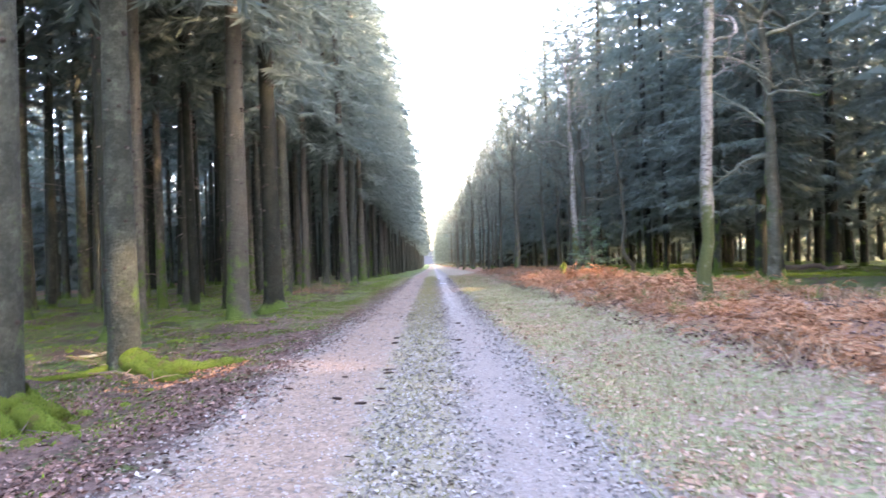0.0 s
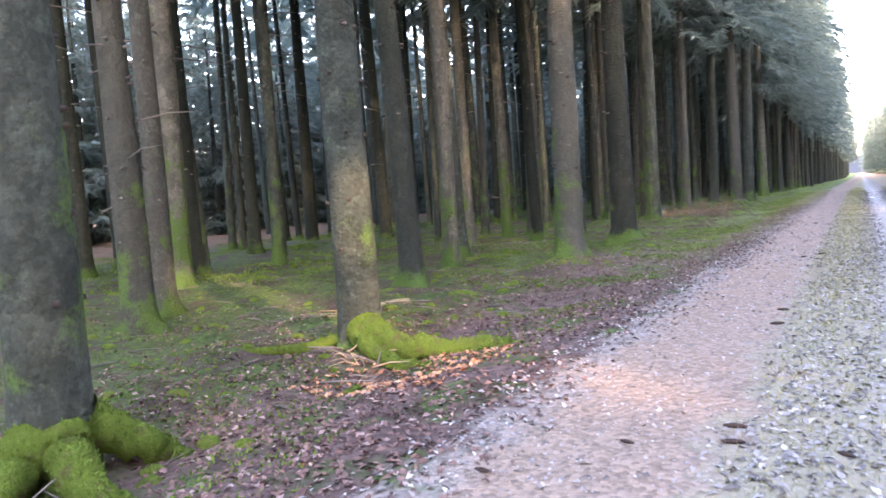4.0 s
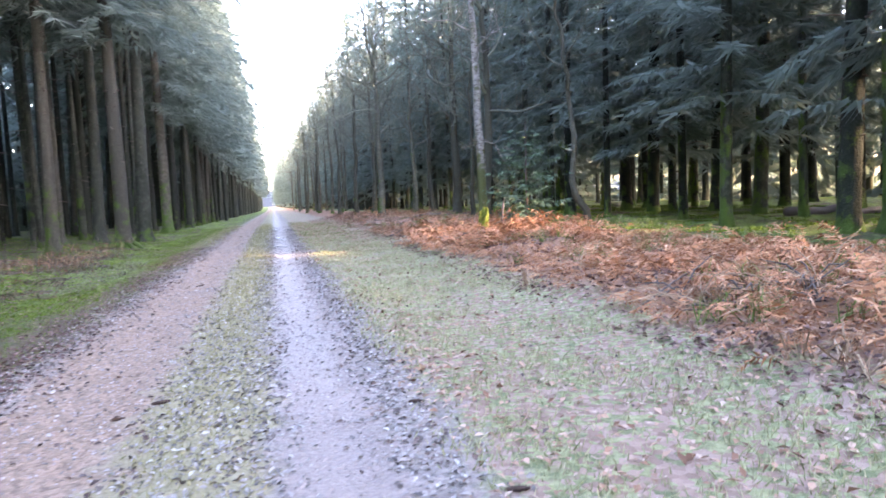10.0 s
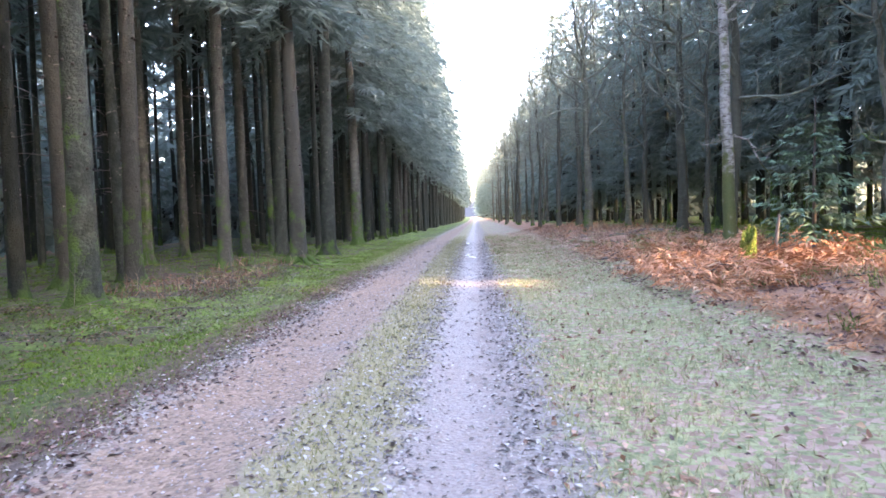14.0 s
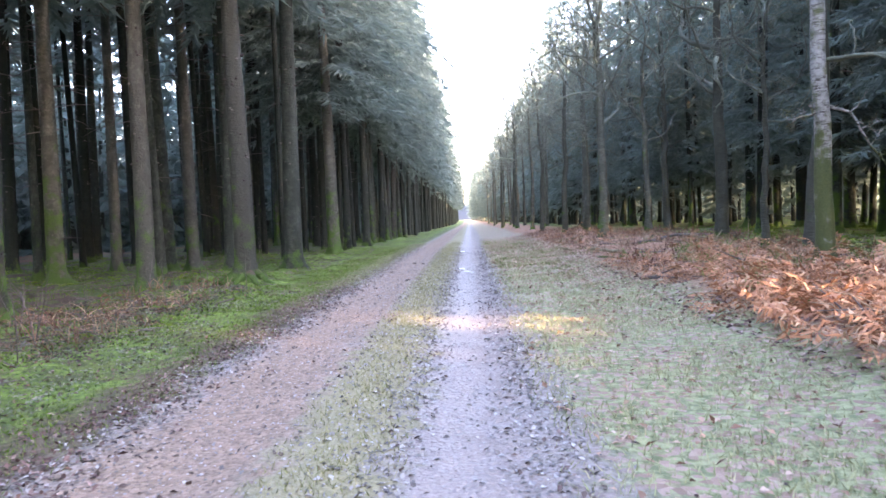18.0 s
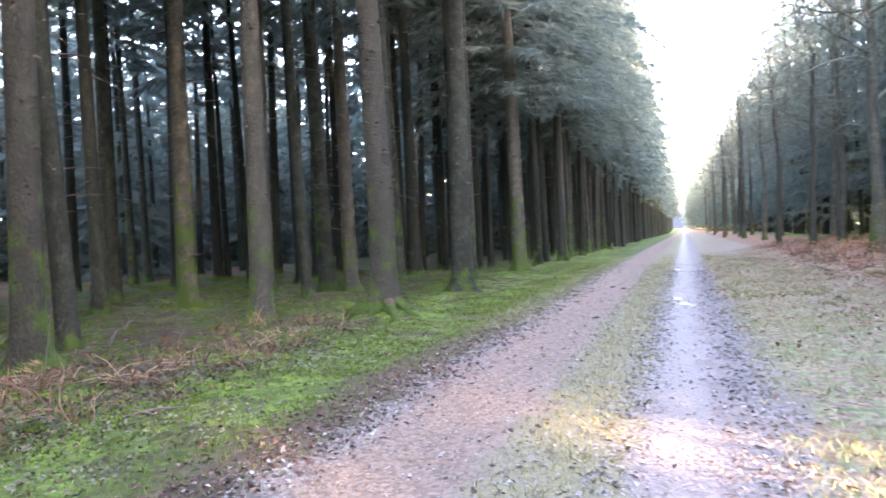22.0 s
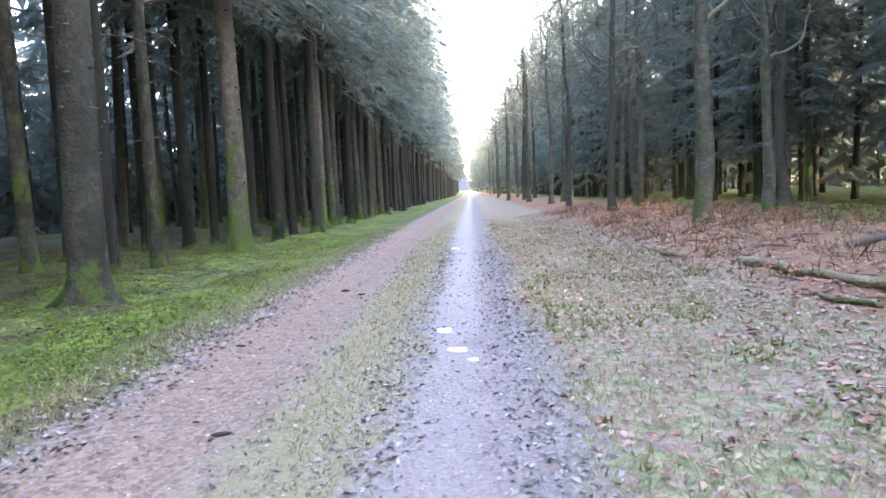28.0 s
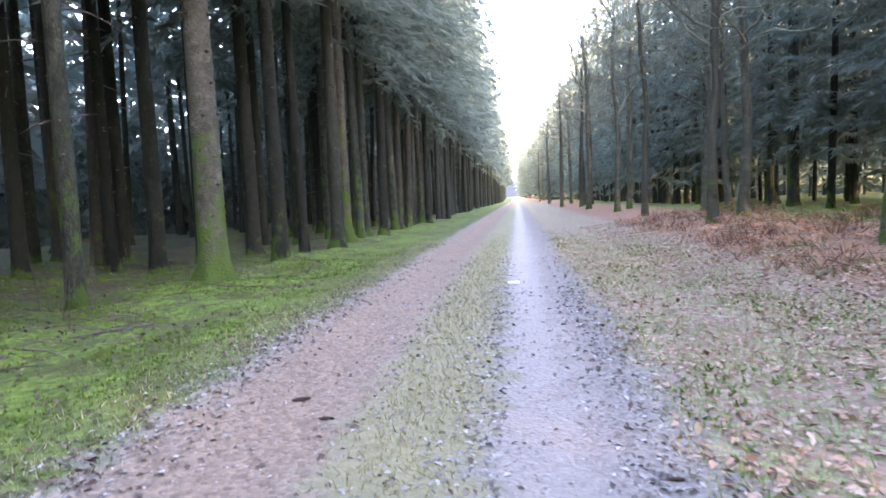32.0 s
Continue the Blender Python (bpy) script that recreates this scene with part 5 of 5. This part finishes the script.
x, y = spread(26000, -3.1, -1.6, 17, 70, 0.35)
x, y = keep(x, y, np.exp(-((x + 2.35) / 0.4) ** 2) * ramp(y, 17, 22) * (1 - 0.75 * ramp(y, 40, 46)) * ramp(value_noise(x, y, 0.8, 15), 0.2, 0.55))
tagged(scatter("leaf_litter", LEAF, x, y, PURPLE_LEAVES, (0.3, 0.75), 0.35, 0.01), "damp grey-purple leaves along the edge of the track", "fallen leaves")
x, y = spread(8000, -5.6, -3.2, 29, 41)
x, y = keep(x, y, ramp(value_noise(x, y, 1.1, 16), 0.35, 0.6))
tagged(scatter("ivy_cover", (LEAF[0] * 0.8 + np.array([0, 0, 0.04]), LEAF[1]), x, y, IVY, (0.35, 0.85), 0.45, -0.01), "low grey-green ground leaves at the forest edge", "ground cover")
TWIG = tube([[-0.2, 0, 0.0], [0.0, 0.02, 0.012], [0.22, -0.01, 0.004]], [0.007, 0.006, 0.002], 4)
x, y = spread(2600, -14, -4.2, 6, 64)
x, y = keep(x, y, 0.25 + 0.75 * ramp(value_noise(x, y, 1.5, 17), 0.4, 0.65))
tagged(scatter("fallen_twigs", TWIG, x, y, DEAD_TWIG, (0.5, 1.9), 0.12, 0.012), "thin dark fallen twigs on the mossy floor", "twigs")
x, y = spread(1000, 4.6, 12, 6, 64)
tagged(scatter("fallen_twigs", TWIG, x, y, DEAD_TWIG, (0.5, 1.9), 0.15, 0.02), "thin dark fallen twigs among the bracken", "twigs")
x, y = spread(9000, -9, -3.2, 22, 62)
x, y = keep(x, y, 0.15 + 0.85 * ramp(value_noise(x, y, 0.7, 27), 0.5, 0.7))
tagged(scatter("leaf_litter", LEAF, x, y, DARK_LEAVES, (0.4, 1.0), 0.4, 0.012), "dark rotten leaves and bark flakes on the moss", "fallen leaves")
x, y = spread(700, 1.3, 4.4, 8, 60)
tagged(scatter("leaf_litter", LEAF, x, y, DRY_WEED, (0.6, 1.1), 0.5, 0.03), "single curled rust-brown oak leaves on the verge", "fallen leaves")
x, y = spread(16000, -13, -4.6, 12, 62, 0.3)
x, y = keep(x, y, ramp(value_noise(x, y, 1.2, 18), 0.45, 0.65) * 0.9)
tagged(scatter("leaf_litter", LEAF, x, y, PURPLE_LEAVES, (0.4, 0.9), 0.3, 0.008), "brown fallen leaves between the moss", "fallen leaves")
x, y = spread(28000, 3.0, 11, 37, 76, 0.2)
x, y = keep(x, y, ramp(y, 37, 42) * (1 - 0.6 * ramp(x, 7, 11)) * (0.3 + 0.7 * ramp(value_noise(x, y, 0.9, 19), 0.3, 0.6)))
tagged(scatter("leaf_litter", LEAF, x, y, ORANGE_LEAVES, (0.6, 1.2), 0.15, 0.02), "brown oak leaves covering the wood's edge", "fallen leaves")
x, y = spread(16000, 1.5, 9, 40, 72, 0.2)
x, y = keep(x, y, ramp(value_noise(x, y, 0.8, 20), 0.66, 0.78) * ramp(y, 40, 45))
tagged(scatter("moss", TUFT, x, y, GREEN_GRASS, (0.7, 1.7), 0.45, 0.012), "yellow-green moss patches between fallen leaves", "moss")
ring = np.arange(8) * 2 * np.pi / 8
CUSHION = (np.concatenate([np.stack([c * np.cos(ring + c), c * np.sin(ring + c), np.full(8, h)], -1) for c, h in ((0.12, -0.02), (0.105, 0.03), (0.06, 0.058))] + [np.array([[0, 0, 0.066]])]),
           np.array([[8 * k + i, 8 * k + (i + 1) % 8, 8 * k + 8 + (i + 1) % 8] for k in (0, 1) for i in range(8)] + [[8 * k + i, 8 * k + 8 + (i + 1) % 8, 8 * k + 8 + i] for k in (0, 1) for i in range(8)] + [[16 + i, 16 + (i + 1) % 8, 24] for i in range(8)]))
x, y = spread(2200, -15, -3.6, 5, 64)
x, y = keep(x, y, ramp(value_noise(x, y, 1.4, 21), 0.35, 0.6) * ramp(x, -3.6, -4.6))
tagged(scatter("moss_cushions", CUSHION, x, y, MOSS_COAT, (0.3, 1.05), 0.2, -0.02), "rounded cushions of green moss", "moss")
x, y = spread(900, 4.4, 11, 42, 76)
x, y = keep(x, y, 0.3 + 0.7 * ramp(value_noise(x, y, 1.6, 26), 0.35, 0.6))
tagged(scatter("dry_weeds", LONG_BLADE, np.repeat(x, 9) + rng.normal(0, 0.12, 9 * len(x)), np.repeat(y, 9) + rng.normal(0, 0.12, 9 * len(x)), DRY_WEED, (0.6, 1.7), 0.5), "dry brown stalks and grass under the bare trees", "weeds")
x, y = spread(420, 4.6, 11, 14, 46)
x, y = keep(x, y, ramp(value_noise(x, y, 1.8, 22), 0.45, 0.62))
tagged(scatter("grass_tussock", LONG_BLADE, np.repeat(x, 26) + rng.normal(0, 0.09, 26 * len(x)), np.repeat(y, 26) + rng.normal(0, 0.09, 26 * len(x)), GREEN_GRASS, (0.6, 1.4), 0.35), "green grass tufts between the bracken", "grass")
x, y = spread(15000, 3.8, 9, 8, 44, 0.2)
x, y = keep(x, y, (1 - 0.6 * ramp(x, 6, 9)) * (0.3 + 0.7 * ramp(value_noise(x, y, 1.0, 23), 0.3, 0.6)))
tagged(scatter("leaf_litter", LEAF, x, y, PURPLE_LEAVES, (0.6, 1.2), 0.3, 0.02), "brown leaves lying under the bracken", "fallen leaves")
x, y = spread(15000, -2.3, 1.3, 19, 62, 0.3)
tagged(scatter("gravel", PEBBLE, x, y, STONE, (0.3, 1.0), 0.4, 0.0), "loose grey gravel stones along the ruts", "gravel")
x, y = spread(9000, -2.7, -0.5, 18, 62, 0.3)
x, y = keep(x, y, np.exp(-((x + 2.1) / 0.35) ** 2) + 0.35 * np.exp(-((x + 0.65) / 0.2) ** 2) + 0.06)
tagged(scatter("leaf_litter", LEAF, x, y, DARK_LEAVES, (0.3, 0.85), 0.35, 0.006), "dark wet leaf scraps along the rut", "fallen leaves")
x, y = spread(14000, 0.0, 4.2, 18, 62, 0.3)
x, y = keep(x, y, 0.04 + 0.6 * np.exp(-((x - 1.25) / 0.2) ** 2) + 0.3 * np.exp(-((x - 0.15) / 0.2) ** 2))
tagged(scatter("leaf_litter", LEAF, x, y, DARK_LEAVES, (0.3, 0.8), 0.35, 0.012), "dark wet leaf scraps beside the rut", "fallen leaves")
x, y = spread(420, -4.9, -3.1, 10.6, 12.3)
tagged(scatter("leaf_litter", LEAF, x, y, BRACKEN, (0.5, 1.1), 0.35, 0.015), "orange-brown dead leaves round the mossy root", "fallen leaves")
SHOOT = join_arrays([tube([[0, 0, -0.05], [0.02, 0.01, 0.35], [0.05, 0.0, 0.75]], [0.006, 0.005, 0.001], 4), tube([[0.015, 0, 0.25], [0.1, 0.06, 0.45], [0.13, 0.08, 0.6]], [0.003, 0.003, 0.001], 4),
                     tube([[0.03, 0, 0.42], [-0.05, -0.06, 0.56], [-0.07, -0.1, 0.66]], [0.003, 0.002, 0.001], 4)])
x, y = spread(34, -7.6, -4.6, 31, 42)
tagged(scatter("bare_shoots", SHOOT, x, y, DEAD_TWIG, (0.6, 1.6), 0.12), "thin dark leafless shoots at the forest edge", "shoots")
x, y = spread(26, -8.5, -5.2, 50, 62)
tagged(scatter("bare_shoots", SHOOT, x, y, DEAD_TWIG, (0.6, 1.5), 0.12), "thin dark leafless shoots in the moss", "shoots")
x, y = spread(14000, -3.3, -1.8, 42, 70, 0.3)
x, y = keep(x, y, np.exp(-((x + 2.4) / 0.4) ** 2))
tagged(scatter("grass", BLADE, x, y, GRASS, (0.4, 1.1), 0.5), "pale thin grass fringe between moss and rut", "grass")
